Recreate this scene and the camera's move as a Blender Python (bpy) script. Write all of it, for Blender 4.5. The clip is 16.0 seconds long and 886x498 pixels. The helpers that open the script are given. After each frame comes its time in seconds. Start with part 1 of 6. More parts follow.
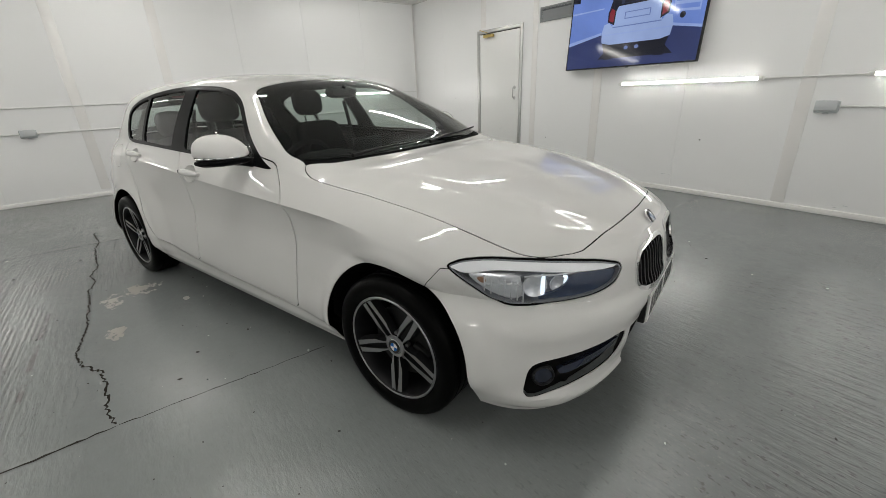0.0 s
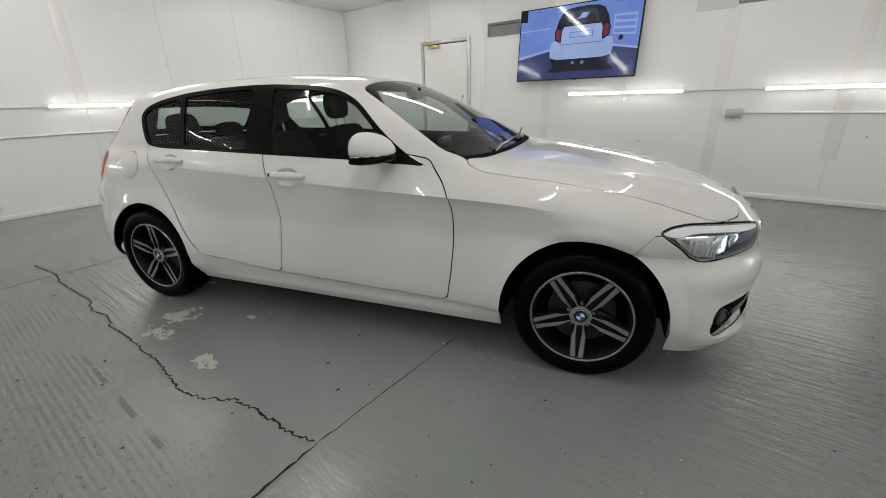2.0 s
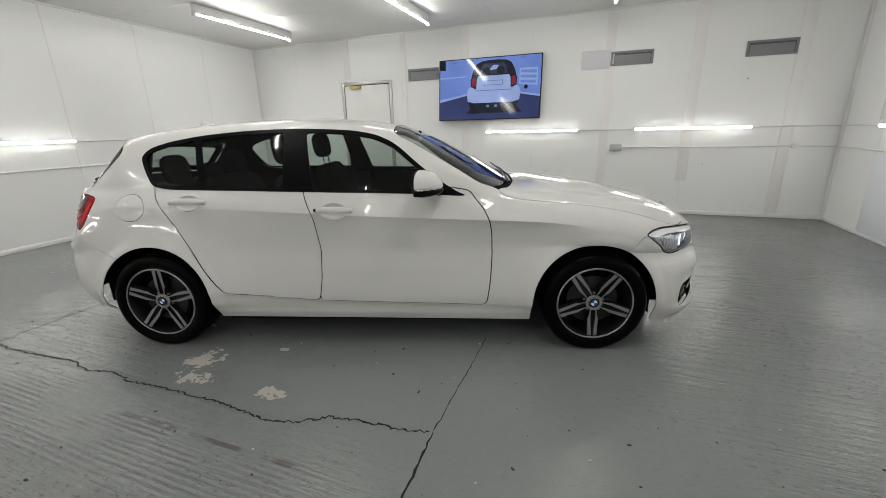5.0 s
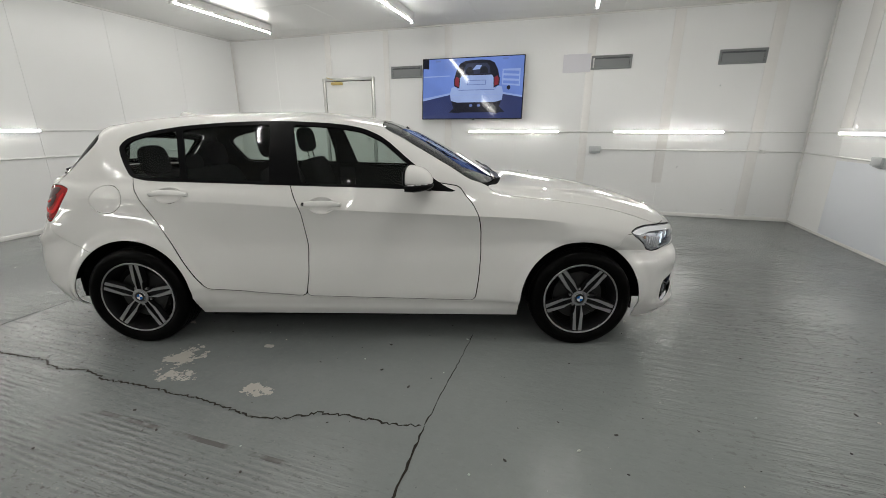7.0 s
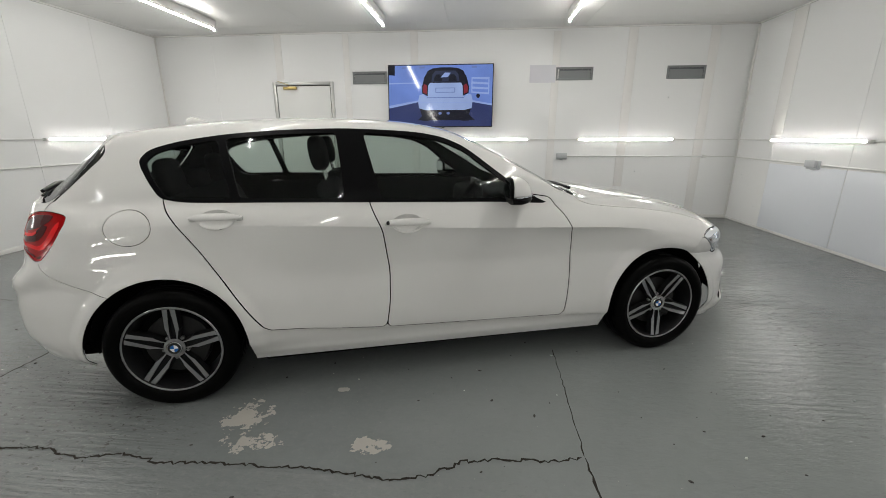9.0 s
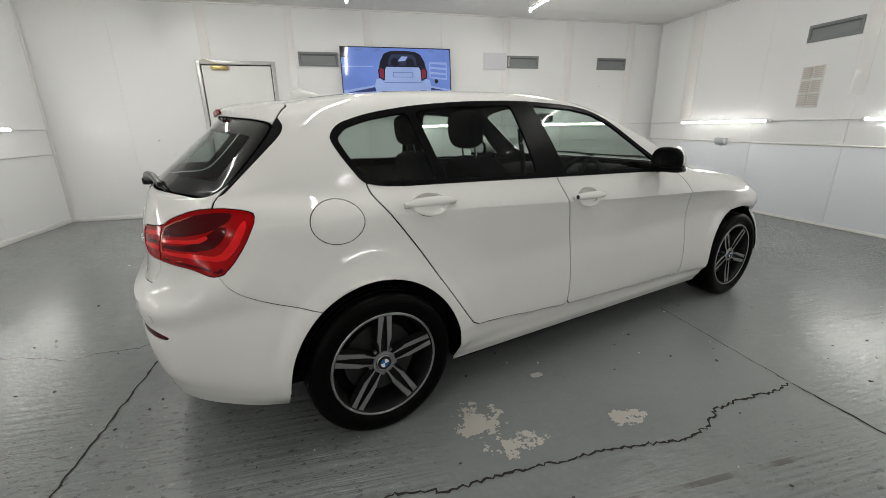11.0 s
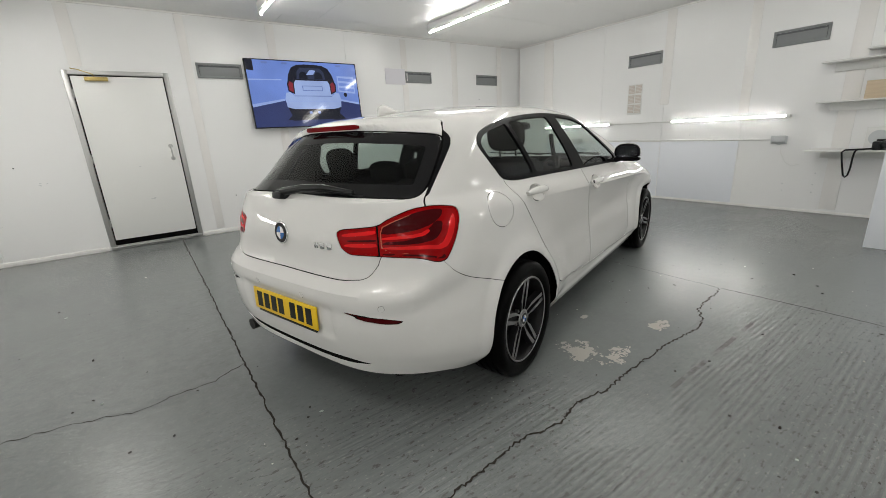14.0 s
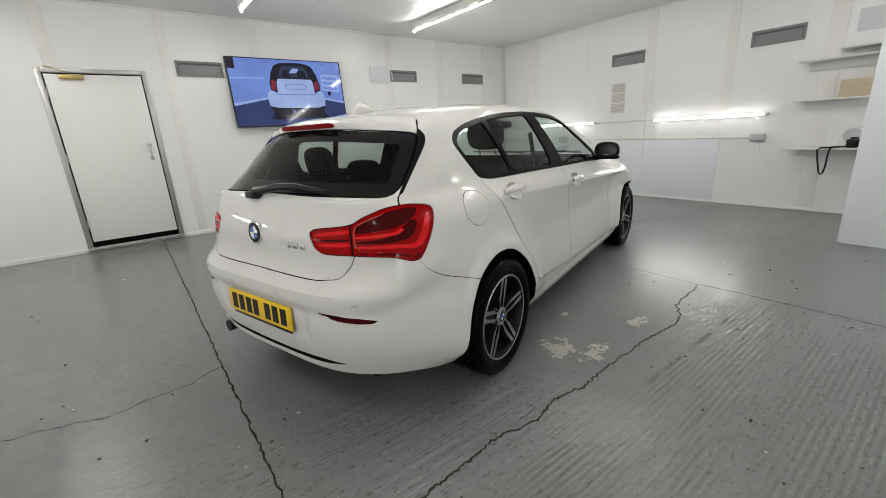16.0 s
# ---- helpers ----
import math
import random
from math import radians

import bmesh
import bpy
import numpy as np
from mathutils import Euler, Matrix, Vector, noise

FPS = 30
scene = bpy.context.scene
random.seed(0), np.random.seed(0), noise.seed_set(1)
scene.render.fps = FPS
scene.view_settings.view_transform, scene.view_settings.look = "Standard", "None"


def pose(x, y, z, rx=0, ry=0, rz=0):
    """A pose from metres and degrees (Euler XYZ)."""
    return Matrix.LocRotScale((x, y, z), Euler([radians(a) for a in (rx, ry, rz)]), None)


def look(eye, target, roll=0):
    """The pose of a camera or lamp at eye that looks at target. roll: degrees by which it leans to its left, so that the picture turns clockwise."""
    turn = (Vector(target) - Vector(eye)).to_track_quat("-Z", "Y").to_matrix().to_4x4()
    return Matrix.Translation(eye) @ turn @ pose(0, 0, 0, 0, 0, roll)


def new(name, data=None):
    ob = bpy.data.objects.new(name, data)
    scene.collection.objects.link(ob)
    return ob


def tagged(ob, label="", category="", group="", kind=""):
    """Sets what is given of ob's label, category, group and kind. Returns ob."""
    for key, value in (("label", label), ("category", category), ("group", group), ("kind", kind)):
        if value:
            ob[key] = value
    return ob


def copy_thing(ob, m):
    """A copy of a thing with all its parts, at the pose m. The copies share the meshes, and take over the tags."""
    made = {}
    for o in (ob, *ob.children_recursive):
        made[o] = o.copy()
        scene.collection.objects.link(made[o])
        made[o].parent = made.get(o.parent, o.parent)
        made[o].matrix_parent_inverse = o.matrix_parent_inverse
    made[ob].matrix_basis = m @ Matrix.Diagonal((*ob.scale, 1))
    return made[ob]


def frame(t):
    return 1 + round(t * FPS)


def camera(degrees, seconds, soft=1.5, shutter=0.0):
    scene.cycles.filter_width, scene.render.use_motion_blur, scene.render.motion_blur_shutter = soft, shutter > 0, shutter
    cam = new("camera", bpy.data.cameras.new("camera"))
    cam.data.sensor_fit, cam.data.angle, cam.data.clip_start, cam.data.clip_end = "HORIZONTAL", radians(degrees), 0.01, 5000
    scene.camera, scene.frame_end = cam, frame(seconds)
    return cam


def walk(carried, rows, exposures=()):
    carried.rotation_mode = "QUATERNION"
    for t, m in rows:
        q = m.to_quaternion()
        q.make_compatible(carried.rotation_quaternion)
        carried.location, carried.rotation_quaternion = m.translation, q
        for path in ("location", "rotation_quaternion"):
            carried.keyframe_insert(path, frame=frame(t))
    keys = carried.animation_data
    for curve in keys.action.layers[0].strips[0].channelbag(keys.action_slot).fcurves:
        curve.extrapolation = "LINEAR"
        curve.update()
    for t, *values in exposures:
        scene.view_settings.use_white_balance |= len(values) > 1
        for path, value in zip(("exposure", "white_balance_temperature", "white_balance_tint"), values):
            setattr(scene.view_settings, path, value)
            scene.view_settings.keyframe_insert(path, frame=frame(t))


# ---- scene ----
cam = camera(95.4, 16.0, soft=0.8)
PATH = [
    (0, (0.129, 0.072, 1.244), (-1.378, 1.167, 0.516), -2.4),
    (0.5, (-0.107, -0.15, 1.231), (-1.528, 1.051, 0.499), -2.4),
    (1, (-0.297, -0.377, 1.223), (-1.63, 0.923, 0.493), -2.3),
    (1.5, (-0.499, -0.64, 1.22), (-1.733, 0.761, 0.501), -1.8),
    (2, (-0.621, -0.925, 1.233), (-1.759, 0.564, 0.533), -1.6),
    (2.5, (-0.686, -1.169, 1.26), (-1.712, 0.409, 0.584), -1.3),
    (3, (-0.848, -1.336, 1.241), (-1.759, 0.321, 0.59), -1.3),
    (3.5, (-1.005, -1.487, 1.279), (-1.81, 0.237, 0.663), -1.4),
    (4, (-1.126, -1.621, 1.312), (-1.851, 0.148, 0.723), -1.6),
    (6.5, (-1.183, -1.69, 1.3), (-1.807, 0.123, 0.73), -0.6),
    (7, (-1.219, -1.702, 1.288), (-1.789, 0.128, 0.716), 0.0),
    (7.5, (-1.318, -1.691, 1.279), (-1.807, 0.166, 0.722), 0.3),
    (8, (-1.545, -1.661, 1.277), (-1.935, 0.224, 0.734), 0.3),
    (8.5, (-1.864, -1.689, 1.291), (-2.157, 0.219, 0.769), 0.1),
    (8.7, (-2.001, -1.713, 1.297), (-2.248, 0.2, 0.767), -0.0),
    (10.8, (-3.619, -1.547, 1.199), (-3.235, 0.332, 0.632), -0.7),
    (11, (-3.769, -1.527, 1.21), (-3.327, 0.337, 0.635), -0.9),
    (11.5, (-4.162, -1.532, 1.199), (-3.582, 0.291, 0.615), -1.4),
    (12, (-4.473, -1.479, 1.178), (-3.767, 0.304, 0.61), -2.0),
    (12.5, (-4.74, -1.366, 1.199), (-3.897, 0.359, 0.64), -2.4),
    (13, (-4.971, -1.362, 1.23), (-4.005, 0.301, 0.68), -2.7),
    (13.5, (-5.101, -1.387, 1.25), (-4.05, 0.224, 0.703), -3.0),
    (14, (-5.102, -1.393, 1.242), (-3.991, 0.175, 0.69), -3.0),
    (14.5, (-5.076, -1.408, 1.235), (-3.941, 0.142, 0.678), -3.2),
    (15, (-5.062, -1.419, 1.236), (-3.919, 0.124, 0.676), -3.2),
    (15.5, (-5.052, -1.428, 1.237), (-3.906, 0.113, 0.677), -3.2),
    (16, (-5.048, -1.427, 1.236), (-3.899, 0.111, 0.677), -3.1),
]
LEVELS = [(0, 0.0), (4, 0.01), (8.5, 0.02), (11, 0.07), (13, 0.14), (16, 0.15)]
walk(cam, [(t, look(eye, target, roll)) for t, eye, target, roll in PATH], LEVELS)
SX0, SX1, SY0, SY1, TOP = -7.6, 1.815, -4.6, 5.195, 2.885   # inner faces of the room

world = bpy.data.worlds.new("world")
scene.world = world
world.use_nodes = True
world.node_tree.nodes["Background"].inputs[0].default_value = (0.8, 0.9, 1.0, 1)
world.node_tree.nodes["Background"].inputs[1].default_value = 0.02
CEILING_TUBES, WALL_TUBES = 82.0, 50.0


# ---- materials ----
def material(name, color=(0.8, 0.8, 0.8), rough=0.5, metal=0.0, coat=0.0, spec=0.5, emit=None, power=0.0):
    m = bpy.data.materials.new(name)
    m.use_nodes = True
    b = m.node_tree.nodes["Principled BSDF"]
    b.inputs["Base Color"].default_value = (*color, 1)
    b.inputs["Roughness"].default_value = rough
    b.inputs["Metallic"].default_value = metal
    b.inputs["Coat Weight"].default_value = coat
    b.inputs["Coat Roughness"].default_value = 0.03
    b.inputs["Specular IOR Level"].default_value = spec
    if emit:
        b.inputs["Emission Color"].default_value = (*emit, 1)
        b.inputs["Emission Strength"].default_value = power
    return m


def node(m, kind, **values):
    n = m.node_tree.nodes.new(kind)
    for key, v in values.items():
        if key in n.inputs:
            n.inputs[key].default_value = v
    return n


def link(m, a, b):
    m.node_tree.links.new(a, b)


def bsdf(m):
    return m.node_tree.nodes["Principled BSDF"]


def ramp(m, fac, stops):
    r = m.node_tree.nodes.new("ShaderNodeValToRGB")
    while len(r.color_ramp.elements) < len(stops):
        r.color_ramp.elements.new(0.5)
    for e, (p, c) in zip(r.color_ramp.elements, stops):
        e.position, e.color = p, (*c, 1) if len(c) == 3 else c
    link(m, fac, r.inputs[0])
    return r.outputs[0]


def math_node(m, op, a, b=None, c=None):
    n = m.node_tree.nodes.new("ShaderNodeMath")
    n.operation = op
    for i, v in enumerate((a, b, c)):
        if v is None:
            continue
        if isinstance(v, (int, float)):
            n.inputs[i].default_value = v
        else:
            link(m, v, n.inputs[i])
    return n.outputs[0]


def mix_color(m, fac, a, b):
    n = m.node_tree.nodes.new("ShaderNodeMix")
    n.data_type = "RGBA"
    for i, v in ((0, fac), (6, a), (7, b)):
        if isinstance(v, (int, float)):
            n.inputs[i].default_value = v
        elif isinstance(v, tuple):
            n.inputs[i].default_value = (*v, 1)
        else:
            link(m, v, n.inputs[i])
    return n.outputs[2]


def noise_tex(m, scale, detail=4.0, rough=0.5, stretch=None, vec=None):
    n = m.node_tree.nodes.new("ShaderNodeTexNoise")
    n.inputs["Scale"].default_value, n.inputs["Detail"].default_value, n.inputs["Roughness"].default_value = scale, detail, rough
    if vec is None:
        g = m.node_tree.nodes.new("ShaderNodeNewGeometry")
        vec = g.outputs["Position"]
    if stretch:
        mp = m.node_tree.nodes.new("ShaderNodeMapping")
        mp.inputs["Scale"].default_value = stretch
        link(m, vec, mp.inputs["Vector"])
        vec = mp.outputs[0]
    link(m, vec, n.inputs["Vector"])
    return n.outputs["Fac"]


def bump(m, height, strength=0.3, distance=0.01, chain=None):
    n = m.node_tree.nodes.new("ShaderNodeBump")
    n.inputs["Strength"].default_value, n.inputs["Distance"].default_value = strength, distance
    link(m, height, n.inputs["Height"])
    if chain is not None:
        link(m, chain, n.inputs["Normal"])
    return n.outputs[0]


def wall_material(name, tone, gloss=0.32):
    """Smooth satin-white boards: hardly any change of colour, faint scuffs, a slight waviness."""
    m = material(name, tone, gloss, spec=0.5)
    info = m.node_tree.nodes.new("ShaderNodeObjectInfo")
    c = mix_color(m, noise_tex(m, 0.6, 1.5), tuple(v * 0.98 for v in tone), tone)
    c = mix_color(m, math_node(m, "MULTIPLY", info.outputs["Random"], 0.4), c, tuple(v * 0.965 for v in tone))
    scuff = ramp(m, noise_tex(m, 14, 5, 0.7, (1, 1, 0.4)), [(0.70, (0, 0, 0)), (0.76, (1, 1, 1))])
    c = mix_color(m, math_node(m, "MULTIPLY", scuff, 0.10), c, (0.45, 0.44, 0.42))
    link(m, c, bsdf(m).inputs["Base Color"])
    link(m, bump(m, noise_tex(m, 1.1, 1.0), 0.10, 0.02), bsdf(m).inputs["Normal"])
    return m


WALL = wall_material("white_cladding", (0.86, 0.86, 0.855))
PARTM = wall_material("partition_panel", (0.83, 0.855, 0.905))
STRIP = wall_material("cover_strip", (0.86, 0.845, 0.825), 0.18)
CEIL = wall_material("ceiling_board", (0.78, 0.775, 0.76))
DOORM = wall_material("door_white", (0.84, 0.84, 0.82))
PLASTIC = material("white_plastic", (0.74, 0.74, 0.72), 0.35)
BEIGE = material("beige_plastic", (0.60, 0.54, 0.49), 0.45)
GREYBOX = material("grey_plastic", (0.52, 0.54, 0.55), 0.4)
ALU = material("brushed_aluminium", (0.50, 0.50, 0.49), 0.38, 0.85)
VENTM = material("grey_vent_plastic", (0.22, 0.23, 0.235), 0.45)
VENTD = material("vent_dark", (0.10, 0.105, 0.11), 0.6)
BRASS = material("brass", (0.50, 0.38, 0.14), 0.3, 0.9)
DARK = material("dark_gap", (0.006, 0.006, 0.006), 0.9, spec=0.05)
BLACKP = material("black_plastic", (0.012, 0.012, 0.013), 0.30, spec=0.2)
TUBE = material("ceiling_tube", (1, 1, 1), 0.4, emit=(1.0, 0.985, 0.935), power=CEILING_TUBES)
WALLTUBE = material("wall_tube", (1, 1, 1), 0.4, emit=(1.0, 0.985, 0.935), power=WALL_TUBES)
CARD = material("pale_card", (0.70, 0.69, 0.73), 0.6)
WOOD = material("pale_wood", (0.62, 0.50, 0.36), 0.5)
link(WOOD, mix_color(WOOD, noise_tex(WOOD, 6, 4, 0.6, (1, 1, 14)), (0.52, 0.40, 0.27), (0.70, 0.58, 0.42)), bsdf(WOOD).inputs["Base Color"])


def floor_material():
    m = material("grey_floor_paint", (0.2, 0.21, 0.21), 0.3, spec=0.5)
    geo = m.node_tree.nodes.new("ShaderNodeNewGeometry")
    sep = m.node_tree.nodes.new("ShaderNodeSeparateXYZ")
    link(m, geo.outputs["Position"], sep.inputs[0])
    px, py = sep.outputs[0], sep.outputs[1]
    A = lambda a, b: math_node(m, "ADD", a, b)
    M = lambda a, b: math_node(m, "MULTIPLY", a, b)

    def step(value, lo, hi):
        n = m.node_tree.nodes.new("ShaderNodeMapRange")
        n.interpolation_type = "SMOOTHSTEP"
        n.inputs["From Min"].default_value, n.inputs["From Max"].default_value = lo, hi
        link(m, value, n.inputs["Value"])
        return n.outputs[0]

    wob = noise_tex(m, 1.3, 1.5, 0.4)
    wx, wy = A(px, M(A(wob, -0.5), 1.6)), A(py, M(A(wob, -0.5), 0.9))
    # the bay under the car is smooth; south of the crack and east of the bay the tamping ridges show through
    bay = M(M(math_node(m, "GREATER_THAN", px, -4.86), math_node(m, "LESS_THAN", px, -1.74)), math_node(m, "GREATER_THAN", A(py, M(noise_tex(m, 3, 4), 0.15)), -0.36))
    south = M(step(wy, -0.30, -1.0), step(wx, -1.2, -2.2))
    east = step(wx, -1.2, 0.5)
    scaly = M(M(step(wx, -3.3, -4.0), step(wx, -5.8, -4.9)), M(step(py, -0.9, -0.3), step(wy, 0.8, 0.0)))
    patchy = step(noise_tex(m, 0.9, 3, 0.5, (0.5, 1.3, 1)), 0.34, 0.58)
    zone = math_node(m, "MAXIMUM", M(math_node(m, "MAXIMUM", south, east), A(M(patchy, 0.75), 0.25)), scaly)
    ridges = step(noise_tex(m, 7.0, 3.5, 0.55, (0.20, 4.0, 1)), 0.32, 0.62)
    ridges = M(ridges, A(M(step(noise_tex(m, 2.6, 4, 0.6, (0.8, 1.6, 1)), 0.34, 0.60), 0.8), 0.2))
    # combed bands of grooves, 28 mm apart
    sway = M(A(noise_tex(m, 2.5, 5, 0.65), -0.5), 0.022)
    comb = A(M(math_node(m, "SINE", M(A(py, sway), 2 * math.pi / 0.028)), 0.5), 0.5)
    band_a = M(M(step(wy, -0.64, -0.70), step(wy, -0.94, -0.88)), M(step(wx, -1.9, -2.5), step(wx, -4.7, -4.0)))
    band_b = M(M(step(wy, -1.02, -1.14), step(wy, -1.75, -1.45)), M(step(wx, -2.0, -2.4), step(wx, -4.3, -3.5)))
    broken = M(step(noise_tex(m, 6, 4, 0.6, (0.6, 1.5, 1)), 0.36, 0.56), step(noise_tex(m, 34, 3, 0.6, (0.5, 1, 1)), 0.30, 0.55))
    combed = M(math_node(m, "MAXIMUM", band_a, band_b), A(M(broken, 0.9), 0.1))
    ditch = M(M(step(noise_tex(m, 5, 4, 0.6), 0.40, 0.55), math_node(m, "LESS_THAN", math_node(m, "ABSOLUTE", A(A(py, sway), 0.645)), 0.012)), M(step(px, -2.0, -2.3), step(px, -3.5, -3.0)))
    lumps = noise_tex(m, 22, 5, 0.65, (0.55, 1.4, 1))
    fine = noise_tex(m, 140, 4, 0.65)
    mid = noise_tex(m, 4.5, 6, 0.65)
    c = mix_color(m, noise_tex(m, 0.7, 4, 0.6), (0.160, 0.173, 0.171), (0.202, 0.215, 0.211))
    c = mix_color(m, M(step(mid, 0.45, 0.75), 0.22), c, (0.240, 0.250, 0.243))
    # mottling and grey smears a hand wide
    c = mix_color(m, M(step(noise_tex(m, 11, 5, 0.7), 0.40, 0.70), 0.30), c, (0.135, 0.143, 0.138))
    c = mix_color(m, M(step(noise_tex(m, 31, 4, 0.7), 0.48, 0.72), 0.22), c, (0.27, 0.278, 0.268))
    c = mix_color(m, M(bay, 0.35), c, (0.160, 0.173, 0.172))
    # light level put into the colour: paler round the crack's end, darker further south
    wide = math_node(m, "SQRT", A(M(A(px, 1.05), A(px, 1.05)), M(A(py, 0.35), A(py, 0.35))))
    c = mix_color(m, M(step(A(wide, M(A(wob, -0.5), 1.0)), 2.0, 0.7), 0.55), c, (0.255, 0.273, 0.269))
    c = mix_color(m, M(M(step(wy, -0.6, -1.1), step(wx, -2.0, -2.9)), 0.32), c, (0.120, 0.128, 0.125))
    # brown rubbed streaks where the paint is thin
    streak = step(noise_tex(m, 5, 6, 0.7, (0.25, 2.2, 1)), 0.58, 0.76)
    c = mix_color(m, M(streak, M(zone, 0.45)), c, (0.165, 0.155, 0.135))
    # bump shading put into the colour: dark grooves and pits, pale rims and crests
    groove = M(math_node(m, "SUBTRACT", 1.0, ridges), M(zone, 0.16))
    c = mix_color(m, groove, c, (0.10, 0.103, 0.098))
    hole_noise = noise_tex(m, 40, 3, 0.6, (0.6, 1.3, 1))
    pits = M(step(hole_noise, 0.585, 0.66), A(M(zone, 0.70), 0.05))
    c = mix_color(m, pits, c, (0.075, 0.073, 0.066))
    rims = M(step(noise_tex(m, 52, 3, 0.6, (0.7, 1.3, 1)), 0.60, 0.68), A(M(zone, 0.35), 0.03))
    c = mix_color(m, rims, c, (0.34, 0.345, 0.33))
    c = mix_color(m, M(combed, M(step(comb, 0.40, 0.05), 0.36)), c, (0.085, 0.086, 0.080))
    c = mix_color(m, M(combed, M(step(comb, 0.65, 0.95), 0.20)), c, (0.31, 0.318, 0.308))
    c = mix_color(m, M(ditch, 0.7), c, (0.075, 0.070, 0.062))
    grime = step(noise_tex(m, 95, 2, 0.5), 0.74, 0.79)
    c = mix_color(m, M(grime, 0.5), c, (0.06, 0.06, 0.058))
    chips = step(noise_tex(m, 70, 2, 0.5, (1.0, 1.3, 1)), 0.765, 0.79)
    c = mix_color(m, M(chips, 0.75), c, (0.46, 0.45, 0.41))
    # bare concrete where the paint has flaked off
    flake = noise_tex(m, 9, 5, 0.7)
    bare = None
    for ex, ey, rx, ry in ((-3.30, -0.15, 0.10, 0.13), (-3.19, -0.30, 0.13, 0.07), (-2.68, -0.29, 0.09, 0.05), (-2.9, 0.1, 0.04, 0.02), (-3.62, 0.2, 0.05, 0.03)):
        dx = math_node(m, "DIVIDE", math_node(m, "SUBTRACT", px, ex), rx)
        dy = math_node(m, "DIVIDE", math_node(m, "SUBTRACT", py, ey), ry)
        e = math_node(m, "SUBTRACT", A(A(M(dx, dx), M(dy, dy)), M(A(flake, -0.5), 7.5)), 0.62)
        e = math_node(m, "LESS_THAN", e, 0.0)
        bare = e if bare is None else math_node(m, "MAXIMUM", bare, e)
    near = math_node(m, "LESS_THAN", math_node(m, "ABSOLUTE", A(py, 0.1)), 0.6)
    bare = M(bare, near)
    c = mix_color(m, M(bare, 0.8), c, mix_color(m, mid, (0.34, 0.32, 0.28), (0.48, 0.45, 0.40)))
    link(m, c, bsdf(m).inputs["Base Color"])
    r = mix_color(m, step(noise_tex(m, 1.7, 4, 0.6), 0.36, 0.62), (0.125,) * 3, (0.195,) * 3)
    r = mix_color(m, bay, r, (0.24,) * 3)
    r = mix_color(m, bare, r, (0.8,) * 3)
    link(m, r, bsdf(m).inputs["Roughness"])
    n1 = bump(m, A(M(ridges, zone), M(comb, M(combed, 0.6))), 0.55, 0.008)
    open_floor = math_node(m, "SUBTRACT", 1.0, M(bay, 0.85))
    n2 = bump(m, M(lumps, M(A(M(zone, 0.38), 0.28), open_floor)), 0.85, 0.010, n1)
    n2 = bump(m, noise_tex(m, 60, 3, 0.6, (0.6, 1.2, 1)), 0.20, 0.003, n2)
    n2 = bump(m, math_node(m, "SUBTRACT", 1.0, pits), 0.4, 0.004, n2)
    link(m, bump(m, fine, 0.10, 0.002, n2), bsdf(m).inputs["Normal"])
    return m


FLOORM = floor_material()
CRACKM = material("crack_dark", (0.030, 0.027, 0.023), 0.95, spec=0.05)

GRIT = material("grit", (0.1, 0.1, 0.09), 0.9)
island = GRIT.node_tree.nodes.new("ShaderNodeNewGeometry")
link(GRIT, ramp(GRIT, island.outputs["Random Per Island"], [(0.0, (0.02, 0.02, 0.018)), (0.74, (0.05, 0.045, 0.04)), (0.78, (0.38, 0.44, 0.40)), (1.0, (0.55, 0.53, 0.48))]), bsdf(GRIT).inputs["Base Color"])
# ---- building blocks ----
def part(name, bm, mat, parent=None, label="", smooth=False):
    me = bpy.data.meshes.new(name)
    bm.normal_update()
    bm.to_mesh(me)
    bm.free()
    me.materials.append(mat)
    if smooth:
        me.shade_smooth()
        me.set_sharp_from_angle(angle=radians(35))
    ob = new(name, me)
    ob.parent = parent
    return tagged(ob, label) if label else ob


def add_box(bm, x0, x1, y0, y1, z0, z1, bevel=0.0, m=None):
    r = bmesh.ops.create_cube(bm, size=1)
    vs = r["verts"]
    for v in vs:
        v.co = Vector(((x0 + x1) / 2 + v.co.x * (x1 - x0), (y0 + y1) / 2 + v.co.y * (y1 - y0), (z0 + z1) / 2 + v.co.z * (z1 - z0)))
    if bevel:
        es = list({e for v in vs for e in v.link_edges})
        g = bmesh.ops.bevel(bm, geom=es, offset=bevel, segments=2, profile=0.5, affect="EDGES")
        vs = list({v for f in g["faces"] for v in f.verts} | {v for v in vs if v.is_valid})
    if m is not None:
        bmesh.ops.transform(bm, matrix=m, verts=vs)
    return vs


def box(name, dims, mat, parent=None, bevel=0.0, label="", m=None):
    bm = bmesh.new()
    add_box(bm, *dims, bevel=bevel, m=m)
    return part(name, bm, mat, parent, label, smooth=bevel > 0)


